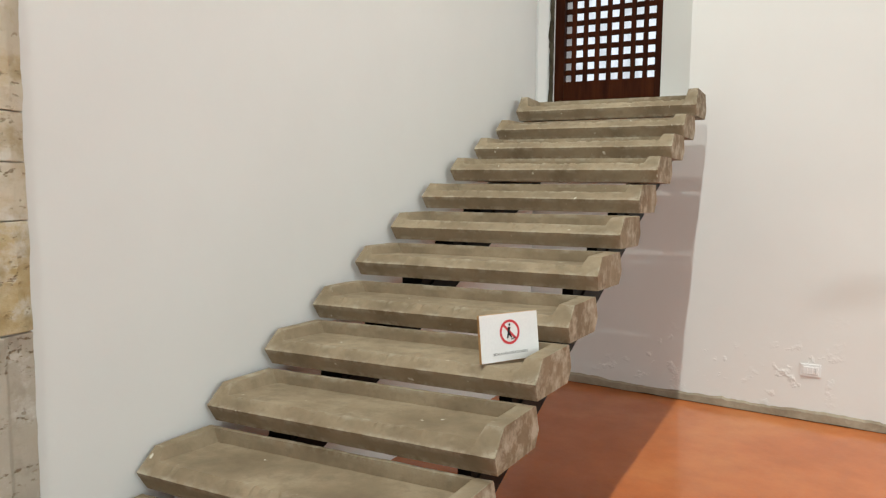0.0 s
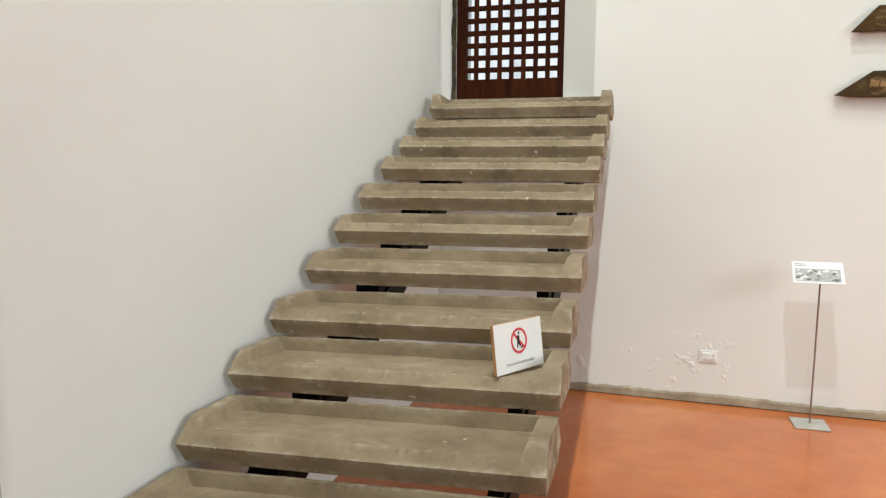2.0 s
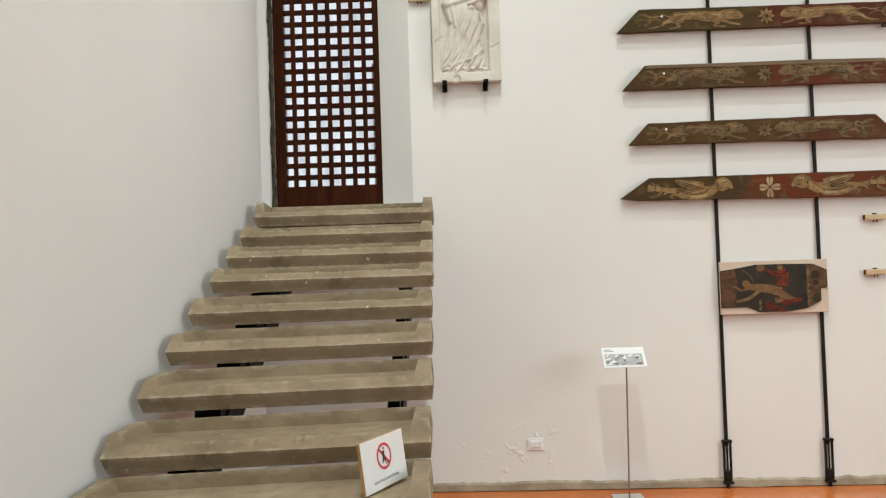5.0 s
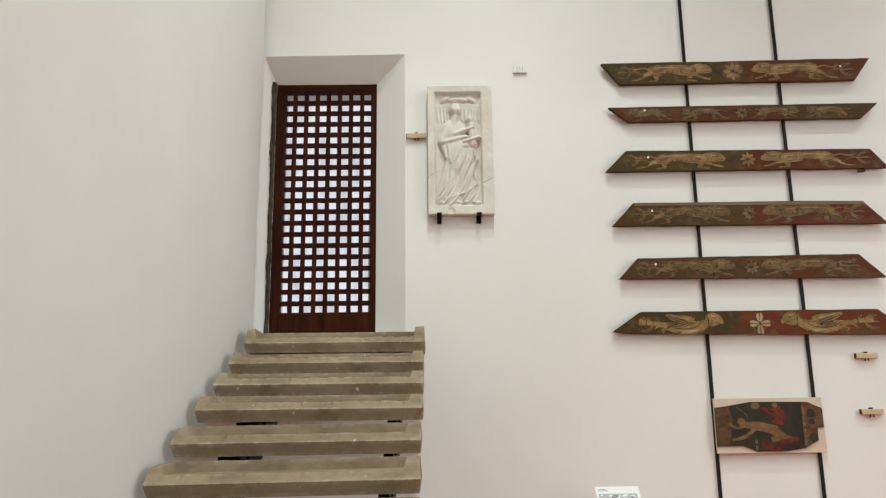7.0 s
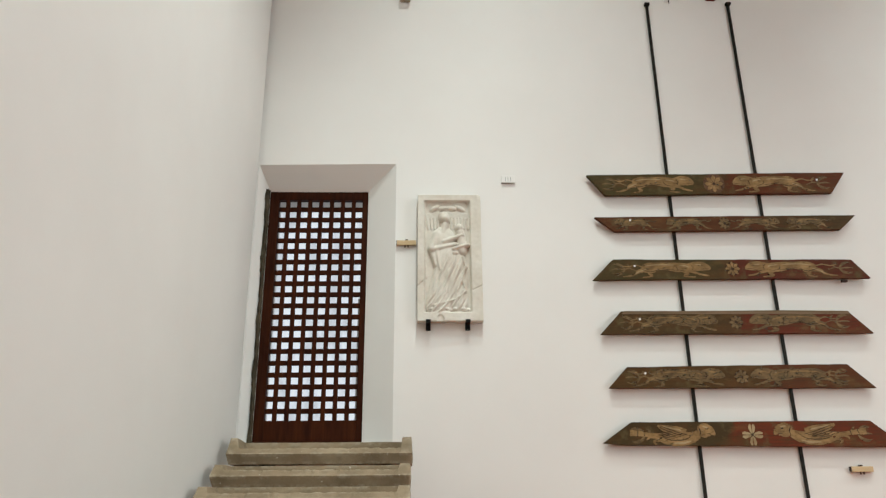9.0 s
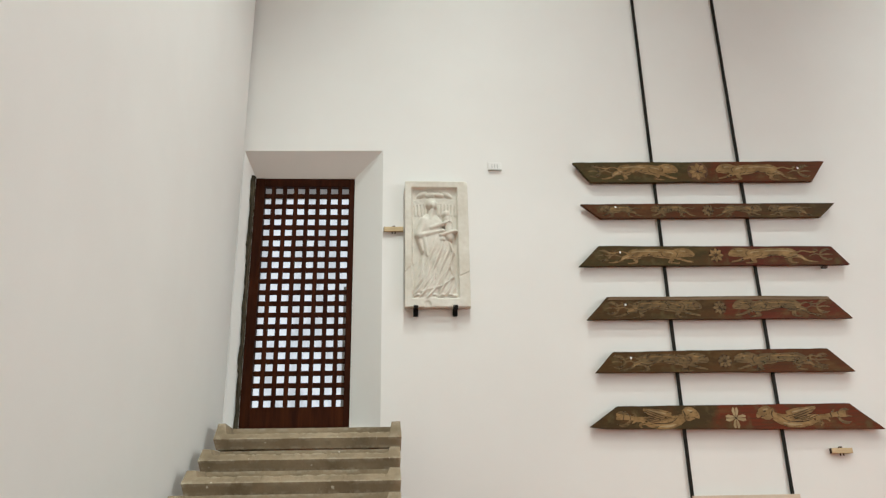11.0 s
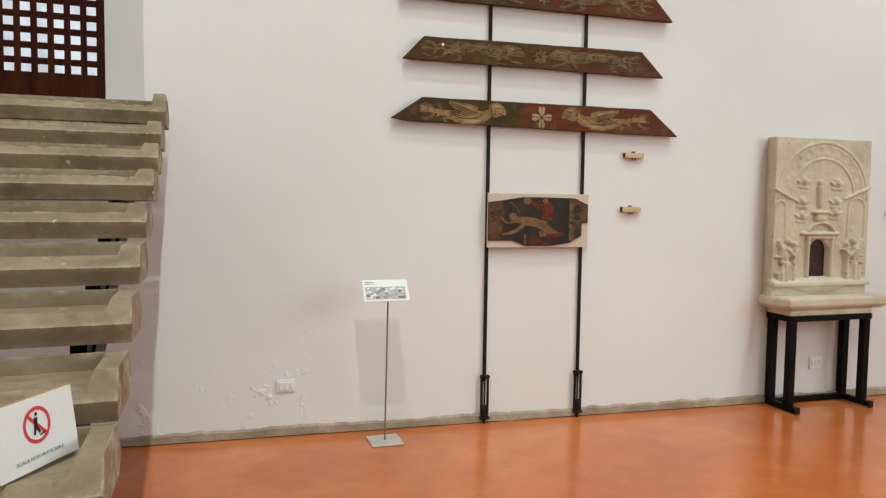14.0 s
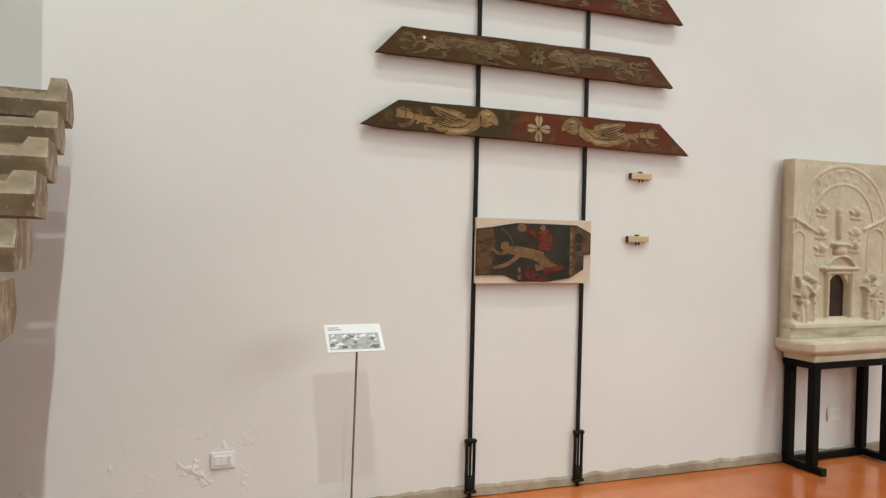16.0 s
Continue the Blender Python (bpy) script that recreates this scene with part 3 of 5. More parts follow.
def lattice_door():
    thing = empty("lattice_door", 0.0, DOOR_Y, DOOR_Z0)
    def put(name, x0, x1, y0, y1, z0, z1, bevel=0.003):
        part(name, box(x0, x1, y0, y1, z0 - DOOR_Z0, z1 - DOOR_Z0, bevel, 1), DOORWOOD, thing)
    X0, X1, Z0, Z1 = 0.108, 0.800, 2.300, 4.100
    cols, rows = 8, 20
    px, pz = (X1 - X0 + 0.034) / cols, (Z1 - Z0 + 0.038) / rows
    put("stile", DOOR_X0, X0, 0.0, 0.06, DOOR_Z0, DOOR_Z1)
    put("stile", X1, DOOR_X1 - 0.001, 0.0, 0.06, DOOR_Z0, DOOR_Z1)
    put("rail", X0, X1, 0.002, 0.058, DOOR_Z0, Z0)
    put("rail", X0, X1, 0.002, 0.058, Z1, DOOR_Z1)
    for i in range(1, cols):
        x = X0 + i * px
        put("lattice_bar", x - 0.034, x, 0.008, 0.030, Z0, Z1)
    for k in range(1, rows):
        z = Z0 + k * pz
        put("lattice_bar", X0, X1, 0.030, 0.052, z - 0.038, z)
    put("threshold", DOOR_X0, DOOR_X1 - 0.001, -0.012, 0.07, 2.10, DOOR_Z0)
    return tagged(thing, "tall closed dark reddish-brown wooden lattice door", "door", "", "structure")


lattice_door()
structure("backdrop", box(-1.4, 2.4, 1.6, 1.62, 1.2, 5.4), SKYGLOW, "pale blue daylight beyond the doorway", "daylight")
structure("wall_outside", box(0.86, 1.15, 1.0, 1.3, 3.3, 5.2), RAW, "grey outer wall edge seen through the lattice", "wall")
structure("post_outside", box(0.72, 0.76, 0.95, 0.99, 2.10, 3.45), GREYMETAL, "slim grey post on the landing", "post")
structure("landing", box(-0.6, 1.6, 0.30, 1.5, 1.95, 2.095), PLASTER, "pale landing floor outside the lattice door", "landing")

# things on the far wall -----------------------------------------------------------------


def rod(x, top):
    z0 = floor_z(x)
    thing = empty("steel_rod", x, wall_y(x) - 0.024, z0)
    part("bar", box(-0.013, 0.013, 0.006, 0.016, 0.30, top - z0, 0.002, 1), IRON, thing)
    part("end_cap", box(-0.022, 0.022, -0.014, 0.024, top - z0 - 0.012, top - z0 + 0.012, 0.003, 1), IRON, thing)
    part("wall_pin", cyl(0.008, (0, 0.0, top - z0), (0, 0.03, top - z0), 10), IRON, thing)
    # tensioner at the foot
    part("crosshead", box(-0.034, 0.034, -0.016, 0.016, 0.325, 0.345, 0.003, 1), IRON, thing)
    part("tension_bar", box(-0.030, -0.017, -0.009, 0.009, 0.05, 0.33, 0.002, 1), IRON, thing)
    part("tension_bar", box(0.017, 0.030, -0.009, 0.009, 0.09, 0.33, 0.002, 1), IRON, thing)
    part("screw", cyl(0.006, (0, 0, 0.12), (0, 0, 0.33), 10), IRON, thing)
    part("clamp_block", box(-0.026, 0.026, -0.018, 0.020, 0.055, 0.125, 0.004, 1), IRON, thing)
    part("foot_plate", box(-0.036, 0.036, -0.022, 0.022, 0.032, 0.048, 0.003, 1), IRON, thing)
    part("anchor_bolt", cyl(0.011, (0, 0, -0.002), (0, 0, 0.034), 8), IRON, thing)
    return tagged(thing, "slim dark iron hanging rod with a tensioner at its foot", "rod", "hanging rods")


rod(3.302, 5.895)
rod(4.029, 5.897)


def flat(polys, y, step=0.00008):
    """Thin painted patches: each outline a little in front of the one before."""
    bm = bmesh.new()
    for i, pts in enumerate(polys):
        bm.faces.new([bm.verts.new((x, y - i * step, z)) for x, z in pts])
    return bm


def oval(cx, cz, rx, rz, turn=0.0, n=18):
    c, s = math.cos(turn), math.sin(turn)
    return [(cx + rx * math.cos(a) * c - rz * math.sin(a) * s, cz + rx * math.cos(a) * s + rz * math.sin(a) * c) for a in (2 * math.pi * i / n for i in range(n))]


def stroke(points, w0, w1):
    """A tapered brush stroke along a line of points."""
    left, right = [], []
    n = len(points)
    for i, (x, z) in enumerate(points):
        x0, z0 = points[max(i - 1, 0)]
        x1, z1 = points[min(i + 1, n - 1)]
        d = math.hypot(x1 - x0, z1 - z0) or 1.0
        w = w0 + (w1 - w0) * i / (n - 1)
        left.append((x - (z1 - z0) / d * w, z + (x1 - x0) / d * w))
        right.append((x + (z1 - z0) / d * w, z - (x1 - x0) / d * w))
    return left + right[::-1]


def arc(p, q, bend, n=9):
    """Points from p to q, bowed sideways by bend."""
    d = math.hypot(q[0] - p[0], q[1] - p[1]) or 1.0
    nx, nz = -(q[1] - p[1]) / d, (q[0] - p[0]) / d
    return [(p[0] + (q[0] - p[0]) * t + nx * bend * math.sin(math.pi * t), p[1] + (q[1] - p[1]) * t + nz * bend * math.sin(math.pi * t)) for t in (i / (n - 1) for i in range(n))]


def spline(points, n=6):
    """A smooth line through a few points."""
    out = []
    m = len(points)
    for i in range(m - 1):
        a, b, c, d = points[max(i - 1, 0)], points[i], points[i + 1], points[min(i + 2, m - 1)]
        for k in range(n):
            t = k / n
            out.append(tuple(0.5 * (2 * b[q] + (c[q] - a[q]) * t + (2 * a[q] - 5 * b[q] + 4 * c[q] - d[q]) * t * t + (3 * b[q] - a[q] - 3 * c[q] + d[q]) * t ** 3) for q in range(3)))
    out.append(points[-1])
    return out


def ribbon(points, grow=0.0):
    """A brush shape along points (x, z, half width), with round ends."""
    line = spline(points)
    left, right = [], []
    n = len(line)
    for i, (x, z, w) in enumerate(line):
        (x0, z0, _), (x1, z1, _) = line[max(i - 1, 0)], line[min(i + 1, n - 1)]
        d = math.hypot(x1 - x0, z1 - z0) or 1.0
        w = max(w, 0.0008) + grow
        left.append((x - (z1 - z0) / d * w, z + (x1 - x0) / d * w))
        right.append((x + (z1 - z0) / d * w, z - (x1 - x0) / d * w))
    return left + right[::-1]


def placed(shapes, x, z, L, H, face):
    return [[(x + face * u * L, z + w * H, r * H) for u, w, r in shape] for shape in shapes]


# creatures in a box of one by one, facing +u: (u, w, half width) along each brush shape
RUNNER = [
    [(-0.38, 0.10, 0.035), (-0.48, 0.22, 0.034), (-0.60, 0.14, 0.030), (-0.70, 0.22, 0.014)],
    [(-0.30, -0.02, 0.15), (-0.44, -0.10, 0.10), (-0.50, -0.26, 0.055), (-0.60, -0.36, 0.045), (-0.68, -0.38, 0.03)],
    [(-0.22, -0.02, 0.14), (-0.30, -0.20, 0.08), (-0.26, -0.34, 0.05), (-0.34, -0.42, 0.04), (-0.40, -0.42, 0.03)],
    [(0.16, -0.02, 0.12), (0.26, -0.22, 0.08), (0.20, -0.36, 0.05), (0.30, -0.42, 0.04), (0.36, -0.42, 0.03)],
    [(0.22, 0.00, 0.12), (0.36, -0.18, 0.07), (0.46, -0.30, 0.05), (0.56, -0.36, 0.04)],
    [(-0.40, 0.04, 0.14), (-0.28, 0.12, 0.24), (-0.08, 0.16, 0.19), (0.10, 0.10, 0.25), (0.26, 0.06, 0.23), (0.36, 0.06, 0.16)],
    [(0.28, 0.10, 0.20), (0.40, 0.15, 0.25), (0.50, 0.12, 0.22), (0.56, 0.05, 0.13), (0.59, 0.01, 0.06)],
    [(0.40, 0.28, 0.06), (0.37, 0.38, 0.02)],
]
RUNNER_LINES = [
    [(-0.40, -0.02, 0.010), (-0.28, -0.14, 0.018), (-0.16, -0.02, 0.012)],
    [(-0.12, 0.02, 0.008), (0.02, -0.04, 0.014), (0.12, -0.08, 0.010)],
    [(0.10, 0.16, 0.008), (0.12, -0.02, 0.016), (0.22, -0.12, 0.010)],
    [(0.30, 0.26, 0.010), (0.34, 0.10, 0.018), (0.32, -0.06, 0.010)],
    [(0.46, 0.18, 0.018), (0.48, 0.16, 0.018)],
    [(0.48, 0.02, 0.008), (0.56, -0.01, 0.012)],
]
RUNNER_LIGHTS = [
    [(-0.34, 0.18, 0.014), (-0.16, 0.24, 0.030), (0.06, 0.22, 0.020)],
    [(0.14, 0.20, 0.016), (0.24, 0.16, 0.034), (0.28, 0.08, 0.010)],
    [(0.38, 0.24, 0.020), (0.46, 0.22, 0.030)],
    [(-0.34, 0.00, 0.020), (-0.44, -0.12, 0.026), (-0.50, -0.24, 0.012)],
]
HARPY = [
    [(-0.20, 0.02, 0.09), (-0.46, 0.02, 0.08), (-0.66, 0.08, 0.10), (-0.84, 0.12, 0.14)],
    [(-0.06, -0.22, 0.06), (-0.22, -0.30, 0.06), (-0.34, -0.18, 0.055), (-0.44, -0.24, 0.05), (-0.40, -0.36, 0.03)],
    [(-0.34, -0.10, 0.05), (-0.50, -0.06, 0.05), (-0.56, -0.18, 0.035)],
    [(-0.30, -0.10, 0.10), (-0.14, -0.18, 0.22), (0.06, -0.14, 0.27), (0.22, -0.08, 0.22), (0.34, 0.06, 0.16)],
    [(0.12, 0.06, 0.20), (-0.06, 0.16, 0.22), (-0.24, 0.28, 0.14), (-0.36, 0.40, 0.04)],
    [(0.32, 0.24, 0.12), (0.42, 0.20, 0.29), (0.52, 0.16, 0.24), (0.58, 0.06, 0.13), (0.58, 0.00, 0.06)],
]
HARPY_LINES = [[(0.14 - 0.055 * k, 0.02 - 0.035 * k, 0.010), (-0.04 - 0.05 * k, 0.14 - 0.05 * k, 0.016), (-0.32 - 0.01 * k, 0.40 - 0.085 * k, 0.008)] for k in range(5)] + [
    [(0.24, 0.06, 0.010), (0.10, -0.16, 0.022), (-0.14, -0.18, 0.020), (-0.30, -0.06, 0.010)],
    [(0.34, 0.34, 0.012), (0.37, 0.16, 0.026), (0.36, 0.02, 0.010)],
    [(0.46, 0.26, 0.026), (0.50, 0.25, 0.026)],
    [(0.48, 0.06, 0.014), (0.55, 0.05, 0.014)],
    [(-0.58, 0.16, 0.016), (-0.60, -0.02, 0.016)],
    [(-0.70, 0.20, 0.016), (-0.72, -0.02, 0.016)],
]
HARPY_LIGHTS = [
    [(0.20, -0.22, 0.02), (0.06, -0.30, 0.045), (-0.10, -0.30, 0.02)],
    [(0.04, 0.20, 0.02), (-0.10, 0.28, 0.036), (-0.26, 0.36, 0.012)],
    [(0.42, 0.36, 0.03), (0.50, 0.30, 0.03)],
]
SCROLL = [
    [(0.50, -0.10, 0.020), (0.20, 0.06, 0.034), (0.00, 0.00, 0.040), (-0.30, 0.04, 0.050), (-0.50, 0.00, 0.012)],
    [(0.04, 0.02, 0.030), (-0.10, 0.26, 0.085), (-0.28, 0.36, 0.070), (-0.42, 0.34, 0.016)],
    [(0.04, -0.02, 0.030), (-0.10, -0.24, 0.085), (-0.30, -0.32, 0.070), (-0.46, -0.26, 0.016)],
    [(0.24, 0.04, 0.024), (0.22, 0.24, 0.065), (0.12, 0.36, 0.016)],
]


def flower_outlines(x, z, r, petals):
    out = []
    for k in range(petals):
        a = 2 * math.pi * k / petals + math.pi / 2
        c, s = math.cos(a), math.sin(a)
        w = r * (0.22 if petals > 5 else 0.36)
        if petals < 5:
            # each petal is split into two narrow lobes
            for q in (-1, 1):
                out.append([(x + r * u * c - w * v * q * s, z + r * u * s + w * v * q * c) for u, v in [(0.02, 0.05), (0.30, 0.62), (0.72, 0.95), (1.0, 0.62), (0.97, 0.16), (0.5, 0.06)]])
        else:
            out.append([(x + r * u * c - w * v * s, z + r * u * s + w * v * c) for u, v in [(0.14, 0), (0.5, 0.9), (0.72, 1.0), (1.0, 0.0), (0.72, -1.0), (0.5, -0.9)]])
    return out


# outline corners in x and z, beasts (x, length, facing, winged), flower (x, radius, petals)
BOARDS = [
    ([(2.632, 4.211), (2.772, 4.034), (4.605, 4.042), (4.737, 4.222)], [(3.20, 0.50, 1, False), (4.12, 0.52, -1, False)], (3.66, 0.078, 8), OCHRE),
    ([(2.670, 3.843), (2.823, 3.721), (4.617, 3.727), (4.755, 3.848)], [(2.98, 0.26, -1, False), (3.40, 0.28, -1, False), (3.96, 0.30, 1, False), (4.36, 0.28, -1, False)], (3.70, 0.052, 8), OCHRE_DULL),
    ([(2.785, 3.488), (2.618, 3.322), (4.776, 3.324), (4.650, 3.475)], [(3.22, 0.54, 1, False), (4.14, 0.56, -1, False)], (3.71, 0.060, 8), OCHRE),
    ([(2.812, 3.072), (2.645, 2.896), (4.712, 2.890), (4.545, 3.060)], [(3.22, 0.54, 1, False), (4.10, 0.54, -1, False)], (3.68, 0.056, 8), OCHRE_DULL),
    ([(2.822, 2.648), (2.676, 2.494), (4.648, 2.481), (4.462, 2.657)], [(3.22, 0.54, 1, False), (4.06, 0.56, -1, False)], (3.66, 0.056, 8), OCHRE_DULL),
    ([(2.814, 2.247), (2.602, 2.102), (2.722, 2.088), (4.785, 2.056), (4.549, 2.246)], [(3.15, 0.42, 1, True), (4.12, 0.46, -1, True)], (3.68, 0.075, 4), OCHRE),
]


def ragged(outline, seed, amount=0.004, step=0.07):
    """The outline with worn, slightly uneven edges."""
    out = []
    n = len(outline)
    for i in range(n):
        (x0, z0), (x1, z1) = outline[i], outline[(i + 1) % n]
        d = math.hypot(x1 - x0, z1 - z0)
        k = max(1, int(d / step))
        for j in range(k):
            t = j / k
            x, z = x0 + (x1 - x0) * t, z0 + (z1 - z0) * t
            if j:
                w = noise.noise((x * 7, z * 7, seed)) * amount
                z += w
            out.append((x, z))
    return out


def painted_board(i, outline, beasts, flower, tint):
    x0 = min(p[0] for p in outline)
    zc = sum(p[1] for p in outline) / len(outline)
    hi, lo = max(p[1] for p in outline), min(p[1] for p in outline)
    thing = empty("painted_board", x0, wall_y(x0) - 0.0205, zc)
    thing.rotation_euler = (0, 0, math.atan(-0.022))
    local = [(x - x0, z - zc) for x, z in ragged(outline, i)]
    part("board", slab(local, -0.034, 0.0, 0.002), PLANKS[i], thing)
    H = (hi - lo) * 0.92
    z = (hi + lo) / 2 - zc
    for bx, L, face, winged in beasts:
        body, dark, light = (HARPY, HARPY_LINES, HARPY_LIGHTS) if winged else (RUNNER, RUNNER_LINES, RUNNER_LIGHTS)
        at = (bx - x0, z, L, H, face)
        fig = part("painted_figure", flat([ribbon(p, 0.0016) for p in placed(body, *at)], -0.0342), UMBER_THIN, thing)
        part("paint_layer", flat([ribbon(p) for p in placed(body, *at)], -0.0354), tint, fig)
        for p in placed(light, *at):
            part("highlight", flat([ribbon(p)], -0.0364), PETAL if tint is OCHRE else OCHRE, fig)
        for line in placed(dark, *at):
            part("paint_line", flat([ribbon(line)], -0.0368), UMBER_THIN, fig)
    if len(beasts) == 2:
        lefts, rights = [p[0] for p in outline if p[0] < 3.5], [p[0] for p in outline if p[0] > 3.5]
        for sx, face in ((max(lefts) + 0.08, 1), (min(rights) - 0.10, -1)):
            for p in placed(SCROLL, sx - x0, z, 0.20, H * 0.8, face):
                part("leaf_scroll", flat([ribbon(p)], -0.0350), OCHRE_DULL, thing)
    fx, r, petals = flower
    back = 1.12 if i == 0 else 0.30 if petals == 4 else 0.9
    disc = part("painted_flower", flat([oval(fx - x0, z, r * back, r * back)], -0.0343), BROWNPAINT if i == 0 else UMBER_THIN, thing)
    for k, petal in enumerate(flower_outlines(fx - x0, z, r, petals)):
        part("petal", flat([petal], -0.0348 - 0.00008 * k), PETAL if petals == 4 else tint, disc)
    part("flower_eye", flat([oval(fx - x0, z, r * 0.12, r * 0.12)], -0.0358), UMBER, disc)
    # nail holes that show the wall's white
    for hx, hz in () if i == 5 else (((4.5 if i == 0 else 2.95) - x0, 0.03), (3.9 - x0, -0.05)):
        part("nail_hole", flat([oval(hx, hz, 0.008, 0.009)], -0.0372), CARD if hz > 0 else UMBER, thing)
    if i == 3:
        part("worn_edge", slab([(0.168, 0.070), (1.915, 0.058), (1.90, 0.084), (1.4, 0.092), (0.7, 0.091), (0.19, 0.094)], -0.0375, -0.004, 0.001), BAREWOOD, thing, "bare worn top edge")
    if i == 2:
        part("peg", box(1.93, 1.975, -0.030, -0.006, -0.106, -0.088, 0.002, 1), DARKWOOD, thing)
    return tagged(thing, "long painted wooden ceiling board with slanted ends, beasts and a flower", "painted board", "painted boards")


for i, row in enumerate(BOARDS):
    painted_board(i, *row)


def panel_painting():
    x0, x1, z0, z1 = 3.296, 4.068, 1.236, 1.618
    thing = empty("panel_painting", x0, wall_y(x0) - 0.022, z0)
    thing.rotation_euler = (0, 0, math.atan(-0.022))
    W, H = x1 - x0, z1 - z0
    part("backing_board", box(0, W, -0.022, 0, 0, H, 0.002, 1), BOARDPALE, thing, "pale wooden backing board")
    def s(points):
        return [(u * W, w * H) for u, w in points]
    edge = [(0.0, 0.13), (0.0, 0.83), (0.12, 0.86), (0.33, 0.93), (0.60, 0.93), (0.86, 0.92), (0.99, 0.80), (0.99, 0.46), (0.93, 0.45), (0.93, 0.22), (0.80, 0.08), (0.62, 0.03), (0.36, 0.03), (0.24, 0.13)]
    panel = part("old_panel", slab(s(edge), -0.030, -0.0222, 0.001), BLACKPAINT, thing, "dark irregular old painted panel")
    part("paint_layer", flat([s([(0.005, 0.14), (0.005, 0.81), (0.13, 0.84), (0.16, 0.60), (0.14, 0.40), (0.12, 0.15)])], -0.0306), BROWNPAINT, panel)
    arch = [s([(0.80, 0.12), (0.80, 0.90), (0.85, 0.91), (0.98, 0.79), (0.98, 0.47), (0.92, 0.46), (0.92, 0.24), (0.84, 0.12)])]
    part("paint_layer", flat(arch, -0.0308), BROWNPAINT, panel)
    for u, w, a, b in ((0.88, 0.72, 0.035, 0.08), (0.88, 0.56, 0.03, 0.05), (0.885, 0.27, 0.035, 0.09)):
        part("paint_layer", flat([s(oval(u, w, a, b))], -0.0312), BLACKPAINT, panel)
    part("paint_layer", flat([s([(0.80, 0.12), (0.80, 0.88), (0.825, 0.88), (0.825, 0.12)])], -0.0318), OCHRE_DULL, panel)
    flesh = [
        [(0.24, 0.52, 0.030), (0.34, 0.50, 0.062), (0.46, 0.46, 0.066), (0.56, 0.40, 0.075)],
        [(0.27, 0.50, 0.024), (0.19, 0.46, 0.020), (0.12, 0.54, 0.016)],
        [(0.36, 0.44, 0.028), (0.26, 0.30, 0.026), (0.14, 0.24, 0.018)],
        [(0.55, 0.40, 0.070), (0.58, 0.30, 0.060), (0.50, 0.24, 0.040)],
        [(0.57, 0.36, 0.060), (0.64, 0.28, 0.040), (0.72, 0.24, 0.020)],
    ]
    shapes = [(ribbon([(u * W, w * H, r * H * 1.2) for u, w, r in line]), FLESH) for line in flesh]
    shapes += [(s(oval(0.235, 0.575, 0.036, 0.070)), FLESH), (s(oval(0.375, 0.86, 0.040, 0.062)), FLESH), (s(oval(0.555, 0.87, 0.026, 0.050)), FLESH)]
    cloth = [
        [(0.56, 0.82, 0.070), (0.58, 0.70, 0.100), (0.57, 0.52, 0.085)],
        [(0.55, 0.76, 0.045), (0.48, 0.76, 0.036), (0.42, 0.84, 0.026)],
        [(0.46, 0.22, 0.050), (0.43, 0.14, 0.044), (0.50, 0.10, 0.040), (0.58, 0.05, 0.024)],
        [(0.57, 0.18, 0.050), (0.66, 0.22, 0.040), (0.75, 0.26, 0.024)],
    ]
    shapes += [(ribbon([(u * W, w * H, r * H * 1.2) for u, w, r in line]), REDPAINT) for line in cloth]
    shapes += [(s(stroke(arc((0.36, 0.26), (0.36, 0.06), 0.0), 0.012, 0.012)), OCHRE_DULL), (s(stroke(arc((0.20, 0.84), (0.30, 0.62), 0.02), 0.006, 0.006)), OCHRE_DULL)]
    for k, (shape, paint) in enumerate(shapes):
        part("paint_layer", flat([shape], -0.0312 - 0.00018 * k), paint, panel)
    return tagged(thing, "small dark old panel painting on a pale backing board", "painting")


panel_painting()


def tag_holder(x0, x1, z, wood, side):
    w = x1 - x0
    thing = empty("wooden_tag", x0, wall_y(x0), z)
    part("block", box(0, w, -0.034, -0.010, -0.019, 0.019, 0.002, 1), wood, thing)
    # one end is coloured darker than the block
    part("end_face", box(-0.0045, -0.0005, -0.033, -0.009, -0.018, 0.018) if side < 0 else box(w + 0.0005, w + 0.0045, -0.033, -0.009, -0.018, 0.018), DARKWOOD, thing, "dark end")
    part("hook", box(w / 2 - 0.010, w / 2 + 0.010, -0.026, 0.0, 0.0195, 0.030, 0.002, 1), DARKWOOD, thing)
    for dx in (-0.012, 0.012):
        part("peg", cyl(0.005, (w / 2 + dx, -0.020, -0.036), (w / 2 + dx, -0.020, -0.0195), 8), DARKWOOD, thing)
    part("wall_screw", cyl(0.006, (w / 2, -0.010, 0), (w / 2, 0.002, 0), 8), DARKWOOD, thing)
    return tagged(thing, "small pale wooden caption holder fixed to the wall", "caption holder", "caption holders")


tag_holder(4.362, 4.520, 1.910, TAGWOOD, -1)
tag_holder(4.350, 4.508, 1.512, TAGWOOD, -1)
tag_holder(6.855, 7.030, 1.510, TAGPINK, -1)
tag_holder(1.100, 1.250, 3.647, TAGWOOD, -1)


